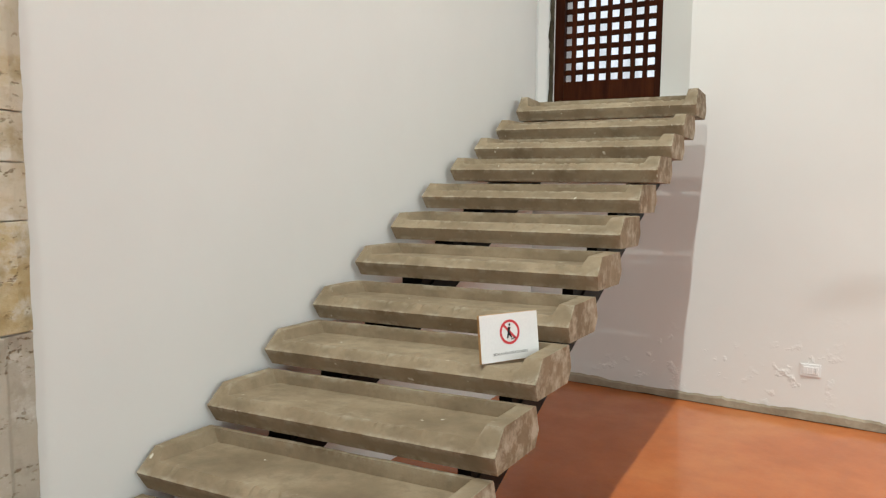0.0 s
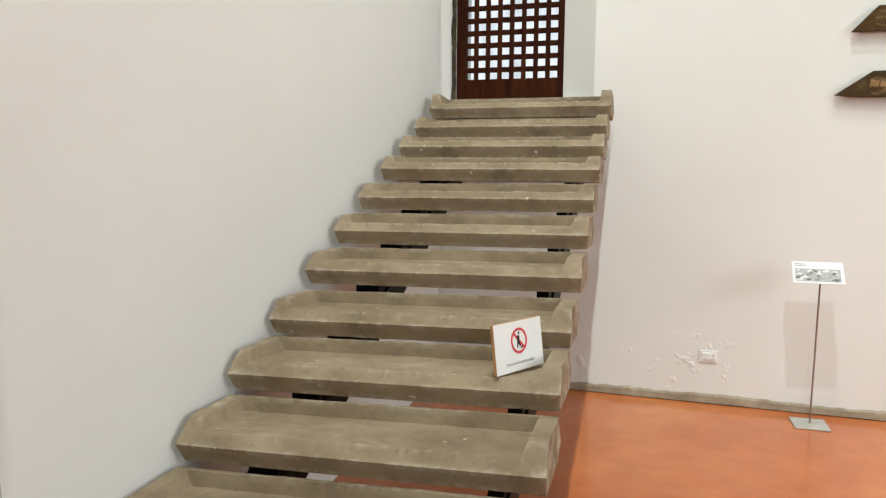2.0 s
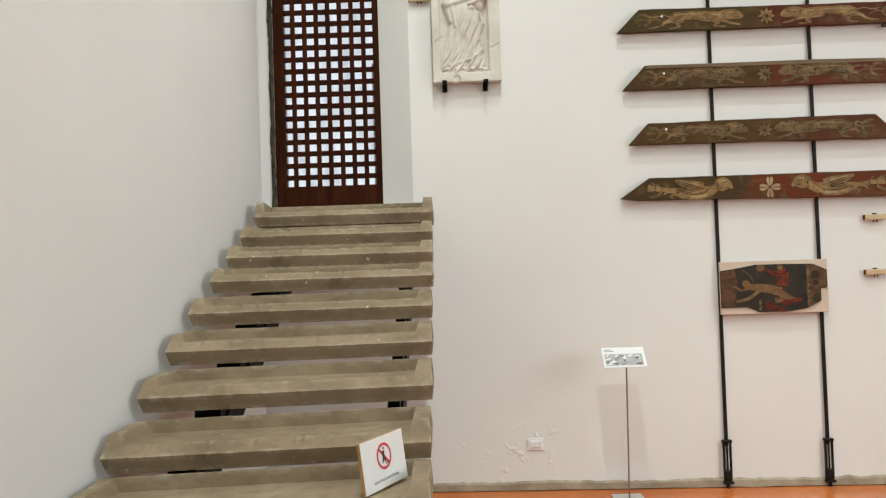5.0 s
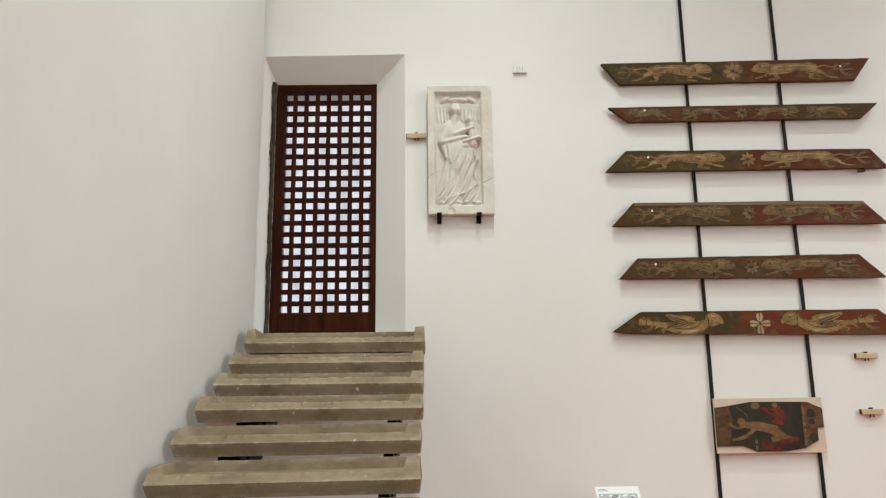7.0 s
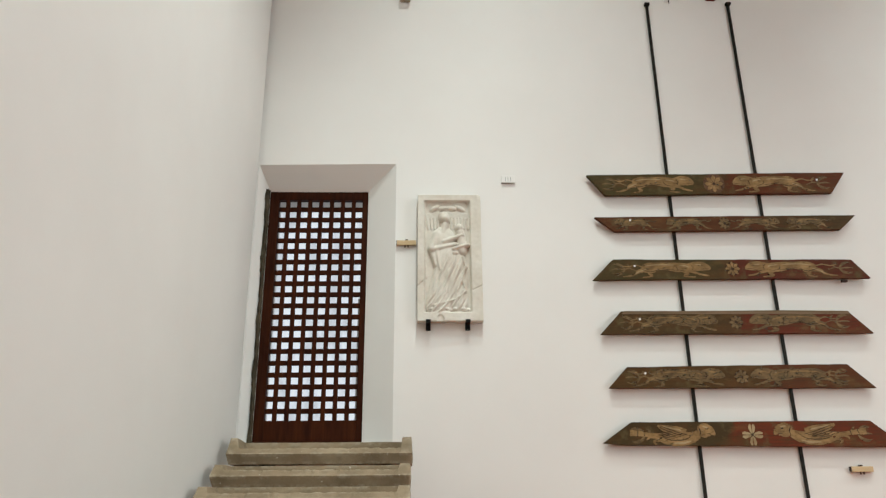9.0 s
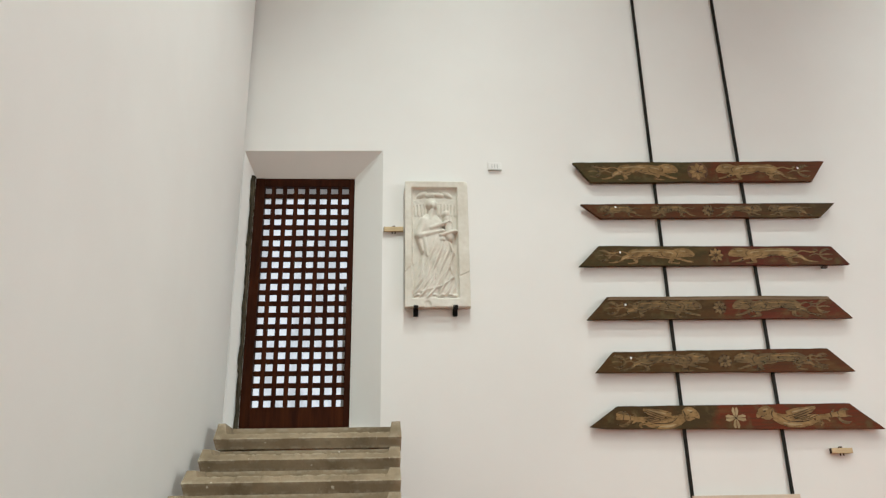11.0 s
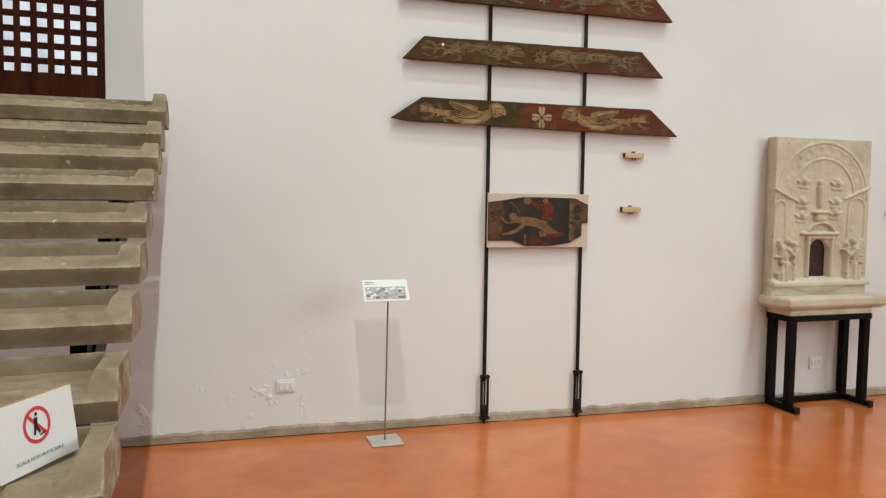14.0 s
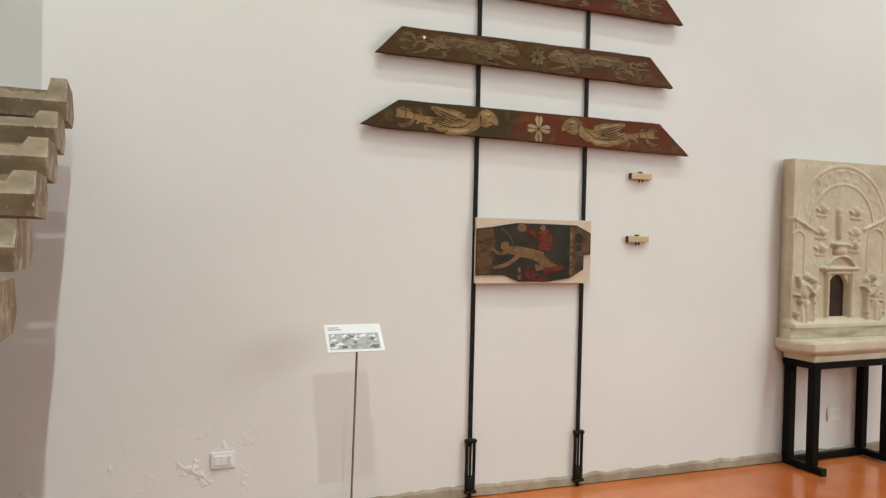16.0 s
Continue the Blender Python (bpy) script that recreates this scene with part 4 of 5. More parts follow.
def wall_plate(name, x0, x1, z0, z1, slots, label):
    thing = empty(name, x0, wall_y((x0 + x1) / 2), z0)
    w, h = x1 - x0, z1 - z0
    part("plate", box(0, w, -0.011, 0.001, 0, h, 0.004, 2), WHITE, thing)
    part("frame", box(w * 0.12, w * 0.88, -0.0135, -0.0105, h * 0.18, h * 0.82, 0.001, 1), WHITE, thing)
    for k in range(3):
        a = w * (0.15 + 0.235 * k)
        m = part("module", box(a, a + w * 0.22, -0.0165, -0.013, h * 0.24, h * 0.76, 0.001, 1), WHITE, thing)
        if slots and k == 2:
            for j in (-1, 0, 1):
                part("contact", cyl(0.0028, (a + w * 0.11, -0.0172, h * 0.5 + j * h * 0.14), (a + w * 0.11, -0.0160, h * 0.5 + j * h * 0.14), 8), BLACK, m)
    return tagged(thing, label, "socket")


wall_plate("wall_socket", 1.864, 1.985, 0.290, 0.376, True, "white plastic wall socket with three modules")
wall_plate("wall_socket", 6.135, 6.265, 0.225, 0.320, True, "white plastic wall socket behind the black stand")


def number_plate():
    x0, x1, z0, z1 = 1.944, 2.052, 4.162, 4.232
    thing = empty("wall_sensor", x0, wall_y(2.0), z0)
    w, h = x1 - x0, z1 - z0
    part("plate", box(0, w, -0.010, 0.001, 0.006, h, 0.002, 1), PLASTER, thing)
    part("ledge", box(0, w, -0.020, 0.001, 0.0, 0.0055), GREYMETAL, thing)
    for k in range(3):
        part("rib", box(w * (0.28 + 0.2 * k), w * (0.32 + 0.2 * k), -0.013, -0.0095, h * 0.25, h * 0.8), GREYINK, thing)
    return tagged(thing, "small white wall plate with three upright ribs", "wall plate")


number_plate()


def vent():
    thing = empty("cable_outlet", 7.04, wall_y(7.04), 0.272)
    part("ring", cyl(0.034, (0, -0.010, 0), (0, 0.001, 0), 20), WHITE, thing)
    part("hole", cyl(0.020, (0.006, -0.0115, -0.004), (0.006, -0.0102, -0.004), 16), BLACK, thing)
    return tagged(thing, "round white cable outlet with a dark hole", "cable outlet")


vent()
thing = empty("junction_box", 7.545, wall_y(7.6), 0.495)
part("body", box(0, 0.22, -0.05, 0.001, 0, 0.215, 0.006), GREYMETAL, thing)
part("cover", box(0.012, 0.208, -0.054, -0.0505, 0.012, 0.203, 0.002, 1), WHITE, thing)
tagged(thing, "pale grey junction box low on the wall", "junction box")

# fixtures high on the wall
for x, w, h, material, kind, label in ((3.84, 0.085, 0.10, REDPAINT, "timber_stub", "short reddish timber stub high on the wall"), (1.10, 0.09, 0.07, SKIRT, "stone_stub", "small grey stone stub high on the wall")):
    thing = empty(kind, x, wall_y(x), 5.94)
    bm = box(0, w, -0.07, 0.002, 0, h, 0.006)
    roughen(bm, 0.04, 0.003, 20, x)
    part("block", bm, material, thing)
    tagged(thing, label, "stub")
thing = empty("wall_hook", 3.49, wall_y(3.49), 5.93)
part("plate", box(-0.03, 0.03, -0.012, 0.001, 0.0, 0.07, 0.003, 1), WHITE, thing)
part("hook", cyl(0.005, (0.012, -0.02, -0.02), (0.012, -0.014, 0.05), 8), IRON, thing)
tagged(thing, "small white wall hook plate above the rod", "hook")

# the black stand's corners, and the floor under it
TX0, TX1, TY0, TY1 = 5.69, 6.475, -0.300, -0.105
TZ = floor_z(6.0)

# carved reliefs --------------------------------------------------------------------------------


def height_mesh(W, H, nx, nz, height, depth):
    """A carved slab: front modelled by a height over its face, flat back at y = 0."""
    bm = bmesh.new()
    X, Z = np.meshgrid(np.linspace(0, W, nx), np.linspace(0, H, nz))
    D = height(X, Z)
    g = [[bm.verts.new((float(X[k, i]), -depth - float(D[k, i]), float(Z[k, i]))) for i in range(nx)] for k in range(nz)]
    for k in range(nz - 1):
        for i in range(nx - 1):
            bm.faces.new((g[k][i], g[k][i + 1], g[k + 1][i + 1], g[k + 1][i]))
    rim = [g[0][i] for i in range(nx)] + [g[k][nx - 1] for k in range(1, nz)] + [g[nz - 1][i] for i in range(nx - 2, -1, -1)] + [g[k][0] for k in range(nz - 2, 0, -1)]
    back = [bm.verts.new((v.co.x, 0, v.co.z)) for v in rim]
    for i in range(len(rim)):
        j = (i + 1) % len(rim)
        bm.faces.new((rim[i], back[i], back[j], rim[j]))
    bm.faces.new(back)
    return bm


def dome(X, Z, cx, cz, rx, rz, h, turn=0.0, power=0.5):
    c, s = math.cos(turn), math.sin(turn)
    u, w = ((X - cx) * c + (Z - cz) * s) / rx, (-(X - cx) * s + (Z - cz) * c) / rz
    return h * np.clip(1 - u * u - w * w, 0, 1) ** power


def limb(X, Z, p, q, r0, r1, h):
    ax, az = q[0] - p[0], q[1] - p[1]
    t = np.clip(((X - p[0]) * ax + (Z - p[1]) * az) / (ax * ax + az * az), 0, 1)
    d = np.hypot(X - p[0] - t * ax, Z - p[1] - t * az)
    r = r0 + (r1 - r0) * t
    return h * np.clip(1 - (d / r) ** 2, 0, 1) ** 0.5


def step01(a, lo, hi):
    return np.clip((a - lo) / (hi - lo), 0, 1)


def grain(X, Z, scale, amount):
    return np.array([[noise.noise((float(x) * scale, 2.0, float(z) * scale)) * amount for x, z in zip(rx, rz)] for rx, rz in zip(X, Z)])


def smax(a, b, k=0.006):
    h = np.maximum(k - np.abs(a - b), 0.0)
    return np.maximum(a, b) + np.where(np.minimum(a, b) > 0.002, h * h / (4 * k), 0.0)


def relief_height(X, Z):
    """A draped standing figure with a bundle, under a shell, in a moulded frame."""
    W, H = 0.50, 1.01
    inside = step01(X, 0.052, 0.062) * step01(W - X, 0.082, 0.092) * step01(Z, 0.066, 0.076) * step01(H - Z, 0.048, 0.058)
    f = np.zeros_like(X)
    # shell and fan of ribs
    for k in range(13):
        x = 0.085 + 0.026 * k
        f = np.maximum(f, limb(X, Z, (x, 0.735), (0.235 + (x - 0.235) * 1.04, 0.815), 0.008, 0.010, 0.010))
    for k in range(4):
        zc = 0.832 + 0.012 * k
        f = np.maximum(f, 0.009 * np.clip(1 - ((Z - zc + 0.16 * (X - 0.235) ** 2 * 3) / 0.0055) ** 2, 0, 1))
    for cx, turn in ((0.135, 0.5), (0.205, 0.15), (0.270, -0.15), (0.335, -0.5)):
        f = smax(f, dome(X, Z, cx, 0.905, 0.046, 0.020, 0.022, turn))
    # gown: hip, two legs and a trailing hem
    g = dome(X, Z, 0.230, 0.50, 0.115, 0.150, 0.044)
    g = smax(g, limb(X, Z, (0.245, 0.50), (0.165, 0.13), 0.092, 0.105, 0.040), 0.012)
    g = smax(g, limb(X, Z, (0.285, 0.48), (0.315, 0.14), 0.080, 0.074, 0.036), 0.012)
    g = smax(g, dome(X, Z, 0.240, 0.36, 0.050, 0.090, 0.052, 0.15), 0.012)
    curve = X - 0.34 * (Z - 0.10) + 0.75 * (Z - 0.30) ** 2
    wob = 0.4 * np.sin(Z * 17.0 + X * 9.0)
    fold = 0.0058 * np.sin(curve * 120.0 + wob * 5.0) + 0.0036 * np.sin(curve * 215.0 - Z * 24.0 + wob * 3.0)
    g = g + fold * step01(g, 0.010, 0.030) * step01(0.56 - Z, 0.0, 0.14)
    f = smax(f, g)
    for p, q in (((0.290, 0.500), (0.190, 0.330)), ((0.190, 0.330), (0.120, 0.150)), ((0.310, 0.440), (0.235, 0.220)), ((0.352, 0.50), (0.372, 0.42)), ((0.372, 0.42), (0.345, 0.33)), ((0.345, 0.330), (0.362, 0.260)), ((0.130, 0.12), (0.300, 0.170)), ((0.300, 0.170), (0.375, 0.230))):
        f = smax(f, limb(X, Z, p, q, 0.013, 0.006, 0.040), 0.014)
    # shoulders, arms, head with a veil
    f = smax(f, dome(X, Z, 0.200, 0.640, 0.095, 0.110, 0.050), 0.010)
    f = smax(f, limb(X, Z, (0.155, 0.680), (0.112, 0.570), 0.042, 0.034, 0.050), 0.010)
    f = smax(f, limb(X, Z, (0.114, 0.560), (0.300, 0.600), 0.030, 0.020, 0.050), 0.010)
    f = smax(f, limb(X, Z, (0.118, 0.560), (0.140, 0.440), 0.034, 0.016, 0.036), 0.012)
    f = smax(f, limb(X, Z, (0.150, 0.560), (0.175, 0.400), 0.026, 0.014, 0.044), 0.012)
    f = smax(f, limb(X, Z, (0.205, 0.620), (0.335, 0.668), 0.030, 0.018, 0.056), 0.006)
    f = smax(f, dome(X, Z, 0.350, 0.672, 0.022, 0.016, 0.062), 0.004)
    f = smax(f, dome(X, Z, 0.205, 0.828, 0.044, 0.050, 0.046), 0.006)
    f = smax(f, dome(X, Z, 0.224, 0.810, 0.033, 0.044, 0.060), 0.004)
    f = smax(f, limb(X, Z, (0.217, 0.765), (0.205, 0.70), 0.024, 0.030, 0.048), 0.006)
    # bundle with a small round top
    f = smax(f, dome(X, Z, 0.328, 0.735, 0.033, 0.037, 0.056), 0.004)
    f = smax(f, limb(X, Z, (0.335, 0.70), (0.350, 0.585), 0.034, 0.036, 0.050), 0.006)
    f = smax(f, limb(X, Z, (0.280, 0.560), (0.395, 0.597), 0.020, 0.016, 0.056), 0.005)
    f = smax(f, dome(X, Z, 0.290, 0.530, 0.034, 0.028, 0.052), 0.006)
    f = smax(f, dome(X, Z, 0.345, 0.555, 0.040, 0.045, 0.046), 0.006)
    # ground under the feet
    f = smax(f, limb(X, Z, (0.08, 0.090), (0.39, 0.090), 0.014, 0.014, 0.022))
    for cx in (0.105, 0.165, 0.225, 0.290, 0.350):
        f = smax(f, dome(X, Z, cx, 0.094, 0.026, 0.013, 0.038))
    D = -0.034 * inside + f * inside
    crack = np.abs(Z - 0.27 - 0.9 * X) < 0.0035
    crack2 = (np.abs(Z - 0.235 - 0.5 * (X - 0.42)) < 0.0035) & (X > 0.42)
    D = D - 0.008 * (crack & (X < 0.09)) - 0.008 * crack2
    D = D - dome(X, Z, 0.175, 0.015, 0.028, 0.035, 0.012)
    D = D - 0.02 * (step01(X, 0.47, 0.5) * step01(Z, 0.97, 1.01))
    return D + grain(X, Z, 30.0, 0.0014) + grain(X, Z, 9.0, 0.002)


def corbel(thing, x, z):
    c = part("bracket", join(box(x - 0.018, x + 0.018, -0.085, 0.004, z - 0.012, z, 0.002, 1), box(x - 0.018, x + 0.018, -0.030, 0.004, z - 0.055, z - 0.0125, 0.003, 1)), STEEL, thing, "small black steel bracket")
    part("lip", box(x - 0.018, x + 0.018, -0.100, -0.0855, z - 0.012, z + 0.012, 0.002, 1), STEEL, c)


rel = empty("wall_brackets", 1.26, wall_y(1.5), 2.998)
corbel(rel, 0.085, 0.0)
corbel(rel, 0.385, 0.0)
tagged(rel, "pair of short black steel brackets under the carved slab", "brackets")
slab_relief = part("marble_relief", height_mesh(0.50, 1.01, 100, 190, relief_height, 0.075), MARBLE, None, "", True)
slab_relief.scale = (1, 1, 1.022)
slab_relief.location = (1.262, wall_y(1.5) - 0.004, 3.001)
tagged(slab_relief, "white marble relief slab of a draped figure, resting on brackets", "relief")


def tablet_height(X, Z):
    """A carved tabernacle: barrel vault, side arches, small pediment over a niche, clustered heads and figures."""
    W, H = 0.92, 1.235
    f = np.zeros_like(X)
    cx = W * 0.50
    # vault rings
    for r, h in ((0.43, 0.012), (0.40, 0.006), (0.30, 0.010)):
        d = np.abs(np.hypot(X - cx, (Z - 0.78) * 1.02) - r)
        f = np.maximum(f, h * np.clip(1 - (d / 0.016) ** 2, 0, 1) * (Z > 0.76))
    ring = (np.hypot(X - cx, Z - 0.78) < 0.40) & (np.hypot(X - cx, Z - 0.78) > 0.31) & (Z > 0.76)
    a = np.arctan2(Z - 0.78, X - cx)
    f = f + np.where(ring, 0.006 * np.sin(a * 22.0) * np.sin((np.hypot(X - cx, Z - 0.78) - 0.31) * 70), 0)
    recess = (np.hypot(X - cx, Z - 0.78) < 0.29) | ((np.abs(X - cx) < 0.29) & (Z < 0.78))
    f = f - 0.012 * recess * (Z > 0.13)
    # cornices and arches of the sides
    f = np.maximum(f, limb(X, Z, (0.0, 0.83), (0.17, 0.755), 0.014, 0.011, 0.022))
    f = np.maximum(f, limb(X, Z, (W, 0.86), (W - 0.25, 0.765), 0.014, 0.011, 0.022))
    for x, r, top, low in ((0.055, 0.045, 0.69, 0.46), (W - 0.125, 0.075, 0.69, 0.46)):
        hole = ((np.abs(X - x) < r) & (Z < top) & (Z > low)) | (np.hypot(X - x, Z - top) < r)
        edge = ((np.abs(X - x) < r + 0.014) & (Z < top) & (Z > low)) | (np.hypot(X - x, Z - top) < r + 0.014)
        f = np.where(hole, -0.030, np.where(edge, 0.010, f))
    # door case and pediment
    for x in (cx - 0.135, cx + 0.095):
        f = np.maximum(f, limb(X, Z, (x, 0.16), (x, 0.46), 0.018, 0.018, 0.030))
    f = np.maximum(f, limb(X, Z, (cx - 0.185, 0.487), (cx + 0.145, 0.487), 0.017, 0.017, 0.046))
    f = np.maximum(f, limb(X, Z, (cx - 0.15, 0.455), (cx + 0.11, 0.455), 0.012, 0.012, 0.030))
    d = np.abs(np.hypot((X - cx + 0.02) * 0.75, Z - 0.475) - 0.098)
    f = np.maximum(f, 0.040 * np.clip(1 - (d / 0.014) ** 2, 0, 1) * (Z > 0.487))
    # clustered heads and a small middle figure
    for x, z in ((-0.195, 0.90), (-0.205, 0.745), (-0.20, 0.63), (0.13, 0.89), (0.125, 0.745), (0.12, 0.655)):
        f = np.maximum(f, dome(X, Z, cx + x, z, 0.031, 0.036, 0.040))
        for w in (-1, 1):
            f = smax(f, limb(X, Z, (cx + x + 0.020 * w, z - 0.020), (cx + x + 0.062 * w, z + 0.004), 0.020, 0.008, 0.017), 0.006)
        f = smax(f, limb(X, Z, (cx + x - 0.04, z - 0.045), (cx + x + 0.04, z - 0.050), 0.014, 0.012, 0.012), 0.006)
    f = np.maximum(f, dome(X, Z, cx - 0.035, 0.885, 0.03, 0.03, 0.030))
    f = np.maximum(f, limb(X, Z, (cx - 0.035, 0.85), (cx - 0.035, 0.71), 0.030, 0.024, 0.034))
    f = np.maximum(f, limb(X, Z, (cx - 0.09, 0.655), (cx + 0.03, 0.655), 0.016, 0.016, 0.052))
    f = np.maximum(f, dome(X, Z, cx - 0.03, 0.61, 0.06, 0.045, 0.048))
    # kneeling figures by the niche
    for side in (-1, 1):
        x = cx - 0.01 + side * 0.33
        f = smax(f, limb(X, Z, (x, 0.24), (x + side * 0.025, 0.145), 0.046, 0.060, 0.044), 0.01)
        f = smax(f, limb(X, Z, (x - side * 0.07, 0.24), (x - side * 0.06, 0.145), 0.030, 0.036, 0.036), 0.008)
        f = smax(f, dome(X, Z, x + side * 0.01, 0.33, 0.058, 0.075, 0.042), 0.01)
        f = smax(f, dome(X, Z, x - side * 0.015, 0.425, 0.027, 0.033, 0.052), 0.006)
        f = smax(f, dome(X, Z, x - side * 0.075, 0.40, 0.024, 0.028, 0.044), 0.006)
        f = smax(f, limb(X, Z, (x, 0.36), (x - side * 0.06, 0.31), 0.022, 0.018, 0.056), 0.006)
        f = smax(f, limb(X, Z, (x - side * 0.06, 0.31), (x - side * 0.11, 0.36), 0.018, 0.012, 0.050), 0.006)
        f = smax(f, limb(X, Z, (x + side * 0.03, 0.34), (x + side * 0.075, 0.43), 0.030, 0.010, 0.034), 0.006)
        f = smax(f, limb(X, Z, (x - side * 0.075, 0.37), (x - side * 0.07, 0.25), 0.030, 0.028, 0.036), 0.006)
        for q in range(9):
            f = smax(f, dome(X, Z, x + 0.085 * math.sin(q * 2.4), 0.27 + 0.10 * math.sin(q * 1.7 + 1), 0.020, 0.012, 0.050, q * 0.9), 0.008)
    rnd = random.Random(11)
    for k in range(26):
        u, w = rnd.uniform(0.03, W - 0.03), rnd.uniform(0.10, 1.20)
        if abs(u - cx + 0.02) < 0.15 and w < 0.56:
            continue
        f = np.maximum(f, np.maximum(f, 0) + dome(X, Z, u, w, rnd.uniform(0.010, 0.026), rnd.uniform(0.008, 0.022), 0.004, rnd.uniform(0, 3)) * (f > -0.02))
    fold = 0.006 * np.sin(X * 170.0 + 8 * Z)
    f = f + np.where((f > 0.03) & (Z < 0.30) & (np.abs(X - cx) > 0.17), fold, 0)
    # ledge with a bowl-shaped foot
    f = np.maximum(f, 0.050 * step01(0.135 - Z, 0.0, 0.03) * (Z > 0.075))
    f = np.maximum(f, 0.030 * step01(0.075 - Z, 0.0, 0.02) * 0.3)
    f = np.maximum(f, dome(X, Z, cx - 0.02, 0.085, 0.27, 0.075, 0.046) * (Z < 0.09))
    # the niche
    nx = cx - 0.02
    niche = ((np.abs(X - nx) < 0.090) & (Z < 0.355) & (Z > 0.145)) | (np.hypot(X - nx, Z - 0.355) < 0.090)
    f = np.where(niche, -0.080, f)
    f = np.where(f > 0, f * 0.88, f)
    return f + grain(X, Z, 22.0, 0.002) + grain(X, Z, 60.0, 0.0012)


tablet = part("stone_tabernacle", height_mesh(0.92, 1.235, 170, 210, tablet_height, 0.100), LIMESTONE, None, "", True)
tablet.location = (5.622, wall_y(6.1) - 0.012, TZ + 0.888)
tablet.rotation_euler = (0, 0, math.atan(-0.022))
tagged(tablet, "carved pale limestone tabernacle tablet with a dark arched niche", "carved tablet")
# dark brown panel set shallow, so the niche looks dark throughout
panel = part("niche_panel", box(0.335, 0.545, -0.066, -0.062, 0.14, 0.47), DARKWOOD, tablet, "dark brown back of the niche")


def console():
    """Thick stone shelf with bevelled ends."""
    bm = bmesh.new()
    Wt, d = 1.06, 0.275
    mid = [(0.0, 0), (Wt, 0), (Wt, -d + 0.03), (Wt - 0.035, -d - 0.012), (0.05, -d - 0.012), (0.0, -d + 0.05)]
    low = [(0.05, 0), (Wt - 0.05, 0), (Wt - 0.05, -d + 0.05), (Wt - 0.08, -d + 0.02), (0.09, -d + 0.02), (0.05, -d + 0.07)]
    top = [(0.012, 0), (Wt - 0.012, 0), (Wt - 0.012, -d + 0.035), (Wt - 0.042, -d), (0.055, -d), (0.012, -d + 0.05)]
    loops = [[bm.verts.new((x, y, z)) for x, y in lp] for lp, z in ((low, 0.0), (mid, 0.034), (mid, 0.088), (top, 0.098))]
    bm.faces.new(loops[0])
    bm.faces.new(loops[-1])
    for a, b in zip(loops, loops[1:]):
        for i in range(6):
            j = (i + 1) % 6
            bm.faces.new((a[i], a[j], b[j], b[i]))
    bmesh.ops.recalc_face_normals(bm, faces=bm.faces)
    bmesh.ops.bevel(bm, geom=bm.edges[:], offset=0.005, segments=2, affect="EDGES", clamp_overlap=True)
    roughen(bm, 0.06, 0.003, 12, 4)
    return bm




def stand():
    thing = empty("steel_stand", TX0, TY1, TZ)
    W, Dp, H, t = TX1 - TX0, TY0 - TY1, 0.752, 0.058
    for x in (0, W - t):
        for y in (0, Dp):
            part("leg", box(x, x + t, y - t, y, 0.052, H - 0.05, 0.003, 1), STEEL, thing)
        r = part("foot_rail", box(x + 0.006, x + t - 0.006, Dp - 0.115, 0.0, 0.006, 0.050, 0.003, 1), STEEL, thing)
        part("end_cap", box(x + 0.004, x + t - 0.004, Dp - 0.128, Dp - 0.1155, 0.0, 0.054, 0.003, 1), IRON, r)
    part("back_rail", box(t, W - t, -0.050, -0.008, 0.01, 0.048, 0.003, 1), STEEL, thing)
    part("top_frame", box(-0.01, W + 0.01, Dp - t - 0.005, 0.005, H - 0.0495, H - 0.004, 0.003, 1), STEEL, thing)
    return tagged(thing, "black square-tube steel stand on the orange floor", "stand")


stand()
base = part("stone_plinth", box(TX0 - 0.01, TX1 + 0.01, TY0 - 0.055, TY1, TZ + 0.7485, TZ + 0.790, 0.004), LIMESTONE)
tagged(base, "thin pale stone plinth lying on the black stand", "plinth")
shelf = part("stone_shelf", console(), LIMESTONE)
shelf.location = (5.600, wall_y(6.0) - 0.006, TZ + 0.7905)
tagged(shelf, "thick pale limestone shelf under the carved tablet", "stone shelf")

# the caption stand ------------------------------------------------------------------------------------


def text_mesh(body, size, thick=0.0003):
    c = bpy.data.curves.new("text", "FONT")
    c.body, c.size, c.extrude, c.align_x, c.align_y = body, size, thick, "CENTER", "CENTER"
    ob = bpy.data.objects.new("text", c)
    scene.collection.objects.link(ob)
    me = bpy.data.meshes.new_from_object(ob.evaluated_get(bpy.context.evaluated_depsgraph_get()))
    bpy.data.objects.remove(ob)
    bm = bmesh.new()
    bm.from_mesh(me)
    bpy.data.meshes.remove(me)
    return bm


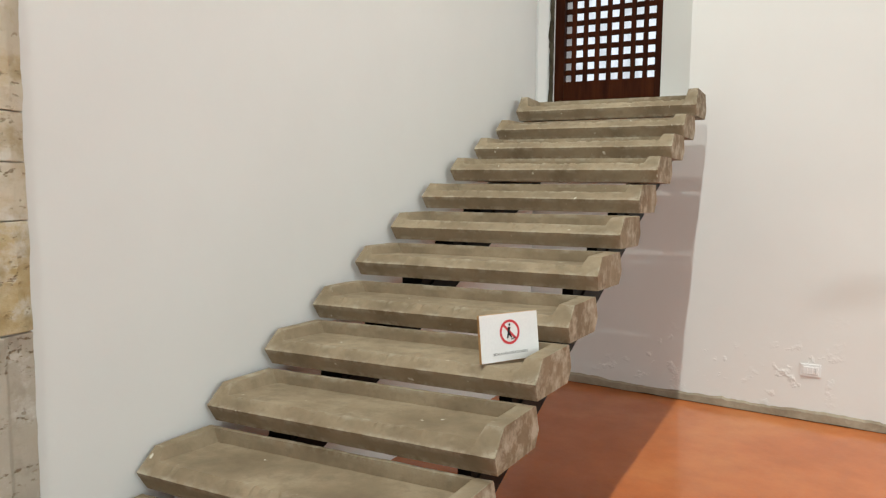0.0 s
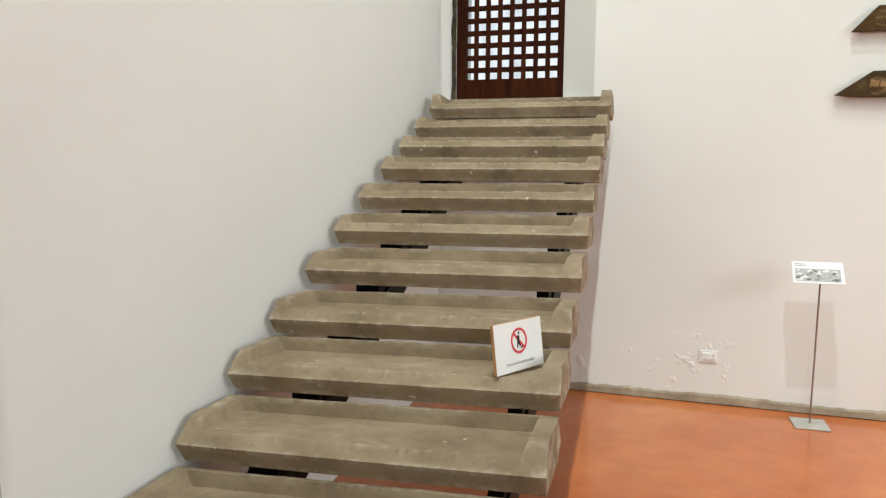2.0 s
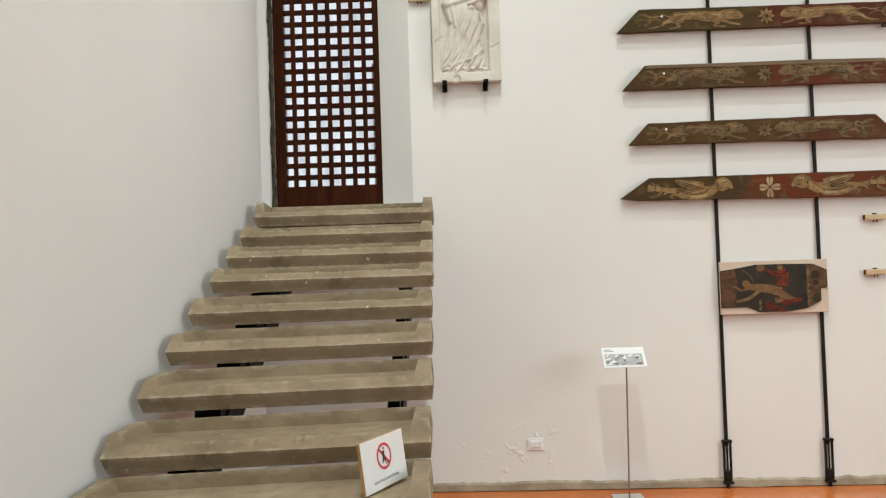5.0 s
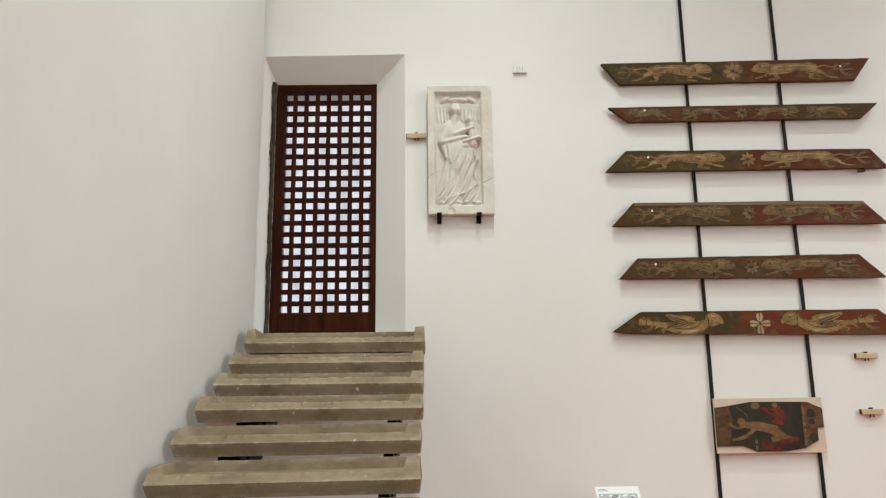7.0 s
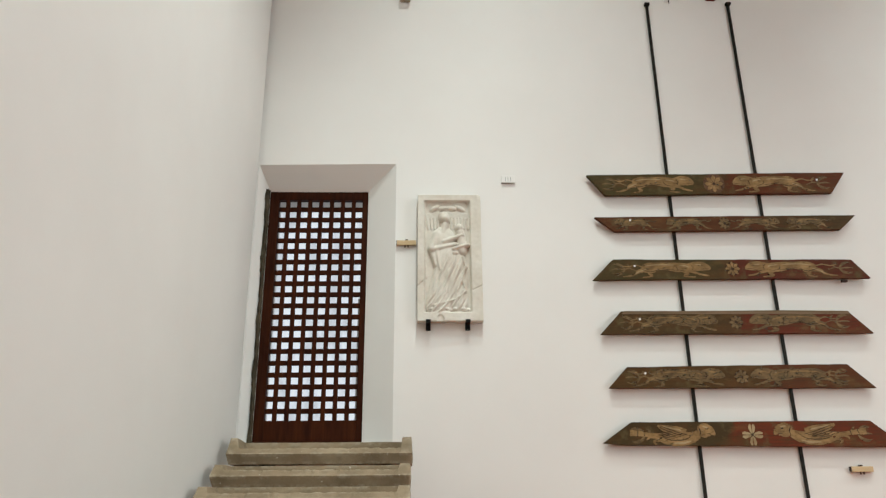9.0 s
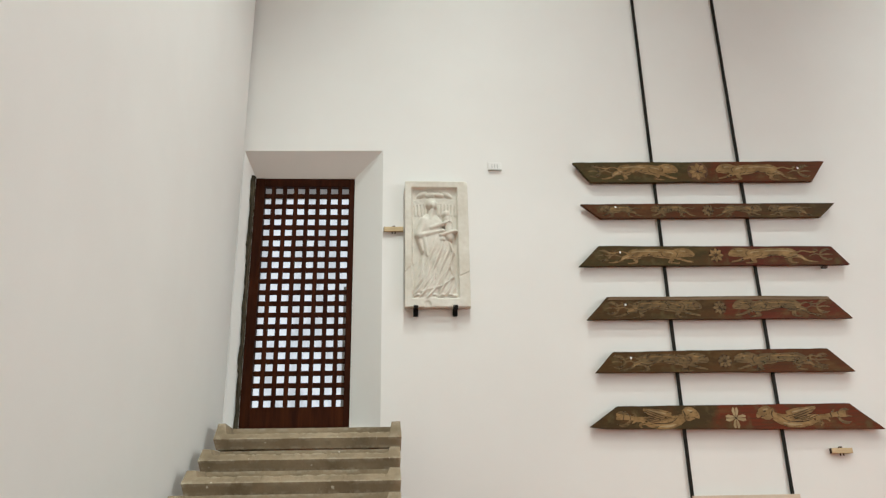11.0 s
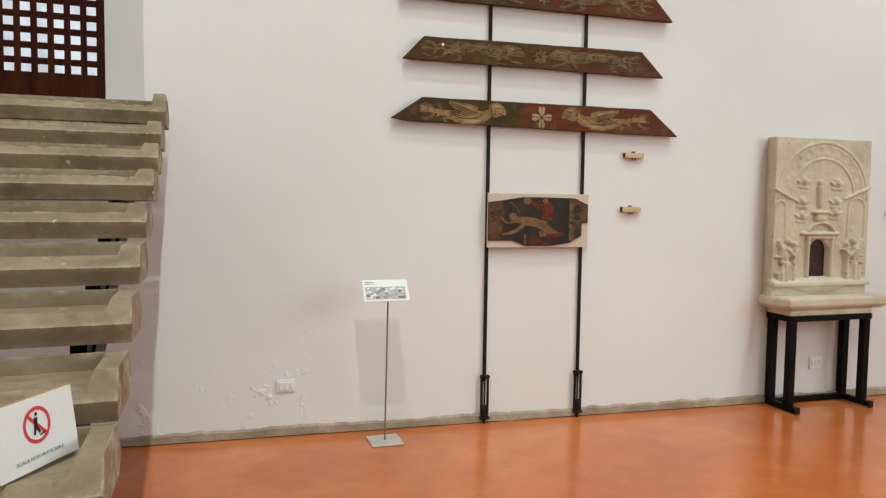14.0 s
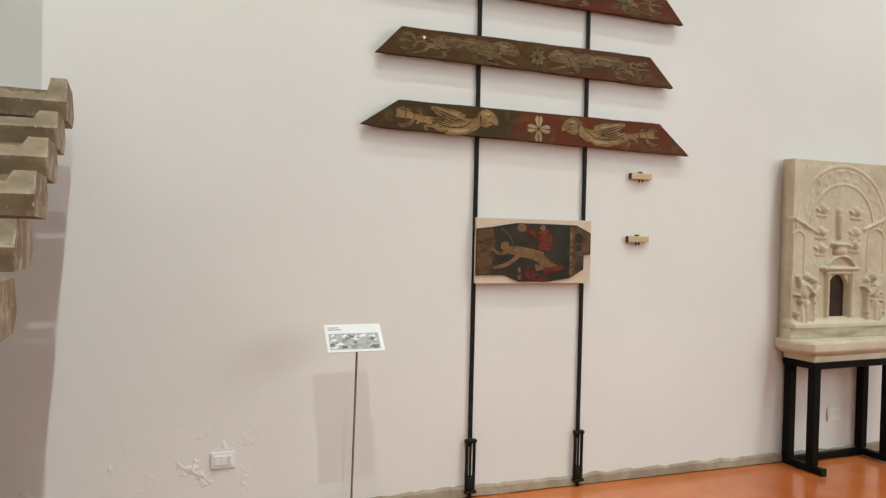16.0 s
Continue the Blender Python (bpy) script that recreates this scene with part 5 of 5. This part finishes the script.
def caption_stand():
    bx, by = 2.53, -0.27
    z0 = floor_z(bx)
    thing = empty("caption_stand", bx, by, z0)
    part("base_plate", box(-0.105, 0.105, -0.105, 0.105, 0, 0.012, 0.003, 1), GREYMETAL, thing, "flat grey steel base plate")
    part("pole", cyl(0.0055, (0, 0, 0.0122), (0, -0.058, 0.966), 12), BROWNMETAL, thing, "slim brown metal pole")
    # tilted panel
    tilt = Matrix.Translation((-0.020, -0.078, 0.998)) @ Euler((math.atan2(0.135, 0.11), 0, 0)).to_matrix().to_4x4()
    W, H = 0.292, 0.160
    def put(name, bm, material, parent, label=""):
        bmesh.ops.transform(bm, matrix=tilt, verts=bm.verts[:])
        return part(name, bm, material, parent, label)
    panel = put("panel", box(-W / 2, W / 2, -H / 2, H / 2, -0.006, 0.0, 0.0015, 1), CARD, thing, "white printed caption panel")
    rnd = random.Random(4)
    put("print_block", box(-0.130, 0.126, -0.066, 0.026, 0.0004, 0.0007), GREYINK, panel, "grey printed picture")
    for k in range(46):
        x, y = rnd.uniform(-0.122, 0.116), rnd.uniform(-0.060, 0.020)
        b = bmesh.new()
        bmesh.ops.create_circle(b, cap_ends=True, segments=10, radius=rnd.uniform(0.003, 0.009), matrix=Matrix.Translation((x, y, 0.0010 + 0.00004 * k)) @ Euler((0, 0, rnd.uniform(-0.6, 0.6))).to_matrix().to_4x4() @ Matrix.Diagonal((rnd.uniform(1.2, 2.6), 0.8, 1, 1)))
        put("print_mark", b, (TEXTINK, CARD, PRINTGREY, CARD)[k % 4], panel)
    for k in range(2):
        put("text_line", box(-0.128, -0.075 + 0.012 * k, 0.058 - 0.012 * k, 0.062 - 0.012 * k, 0.0004, 0.0008), TEXTINK, panel)
    return tagged(thing, "white caption panel tilted on a slim pole with grey base", "caption stand")


caption_stand()

# the notice on the stair ---------------------------------------------------------------------------------


def notice():
    # board frame: x along its foot, z up its face, y towards the stair's wall
    bl, br, tl = Vector((1.023, -2.979, 0.910)), Vector((1.145, -2.752, 0.909)), Vector((0.998, -2.976, 1.077))
    W, H = (br - bl).length, (tl - bl).length
    ex = (br - bl).normalized()
    ez = (tl - bl).normalized()
    ey = ez.cross(ex).normalized()
    ez = ex.cross(ey).normalized()
    m = Matrix((ex, ey, ez)).transposed().to_4x4()
    m.translation = bl
    thing = empty("notice_board", 0, 0, 0)
    thing.matrix_basis = m
    part("board", box(0, W, 0.0008, 0.013, 0, H, 0.001, 1), EDGEWOOD, thing, "pale wooden board with raw orange-brown edges")
    face = part("face", box(0.001, W - 0.001, -0.0005, 0.0006, 0.001, H - 0.001), CARD, thing, "white printed face")
    cx, cz, R = W * 0.50, H * 0.60, 0.044
    ringb = bmesh.new()
    n = 48
    a = [ringb.verts.new((cx + R * math.cos(t), -0.0010, cz + R * math.sin(t))) for t in (2 * math.pi * i / n for i in range(n))]
    b = [ringb.verts.new((cx + (R - 0.009) * math.cos(t), -0.0010, cz + (R - 0.009) * math.sin(t))) for t in (2 * math.pi * i / n for i in range(n))]
    for i in range(n):
        j = (i + 1) % n
        ringb.faces.new((a[i], a[j], b[j], b[i]))
    part("red_ring", ringb, RED, face, "red prohibition ring")
    k = 0.0268
    part("red_bar", flat([stroke([(cx - k, cz + k), (cx + k, cz - k)], 0.0045, 0.0045)], -0.0013), RED, face)
    part("black_mark", flat([stroke([(cx - 0.002, cz + 0.018), (cx - 0.006, cz - 0.002)], 0.006, 0.005), stroke([(cx - 0.006, cz - 0.002), (cx - 0.012, cz - 0.022)], 0.004, 0.003), stroke([(cx - 0.004, cz - 0.002), (cx + 0.006, cz - 0.020)], 0.004, 0.003)], -0.0017), BLACK, face, "plain black pictogram bars")
    part("head_mark", flat([oval(cx, cz + 0.026, 0.0045, 0.0045)], -0.0017), BLACK, face)
    part("step_mark", flat([stroke([(cx + 0.004, cz - 0.026), (cx + 0.022, cz - 0.022)], 0.002, 0.002)], -0.0017), BLACK, face)
    t = text_mesh("SCALA NON PRATICABILE", 0.0130)
    bmesh.ops.transform(t, matrix=Matrix.Translation((W * 0.5, -0.0009, H * 0.16)) @ Euler((math.pi / 2, 0, 0)).to_matrix().to_4x4(), verts=t.verts[:])
    part("text", t, TEXTINK, face)
    return tagged(thing, "white notice board with a red prohibition ring leaning on a tread", "notice")


notice()
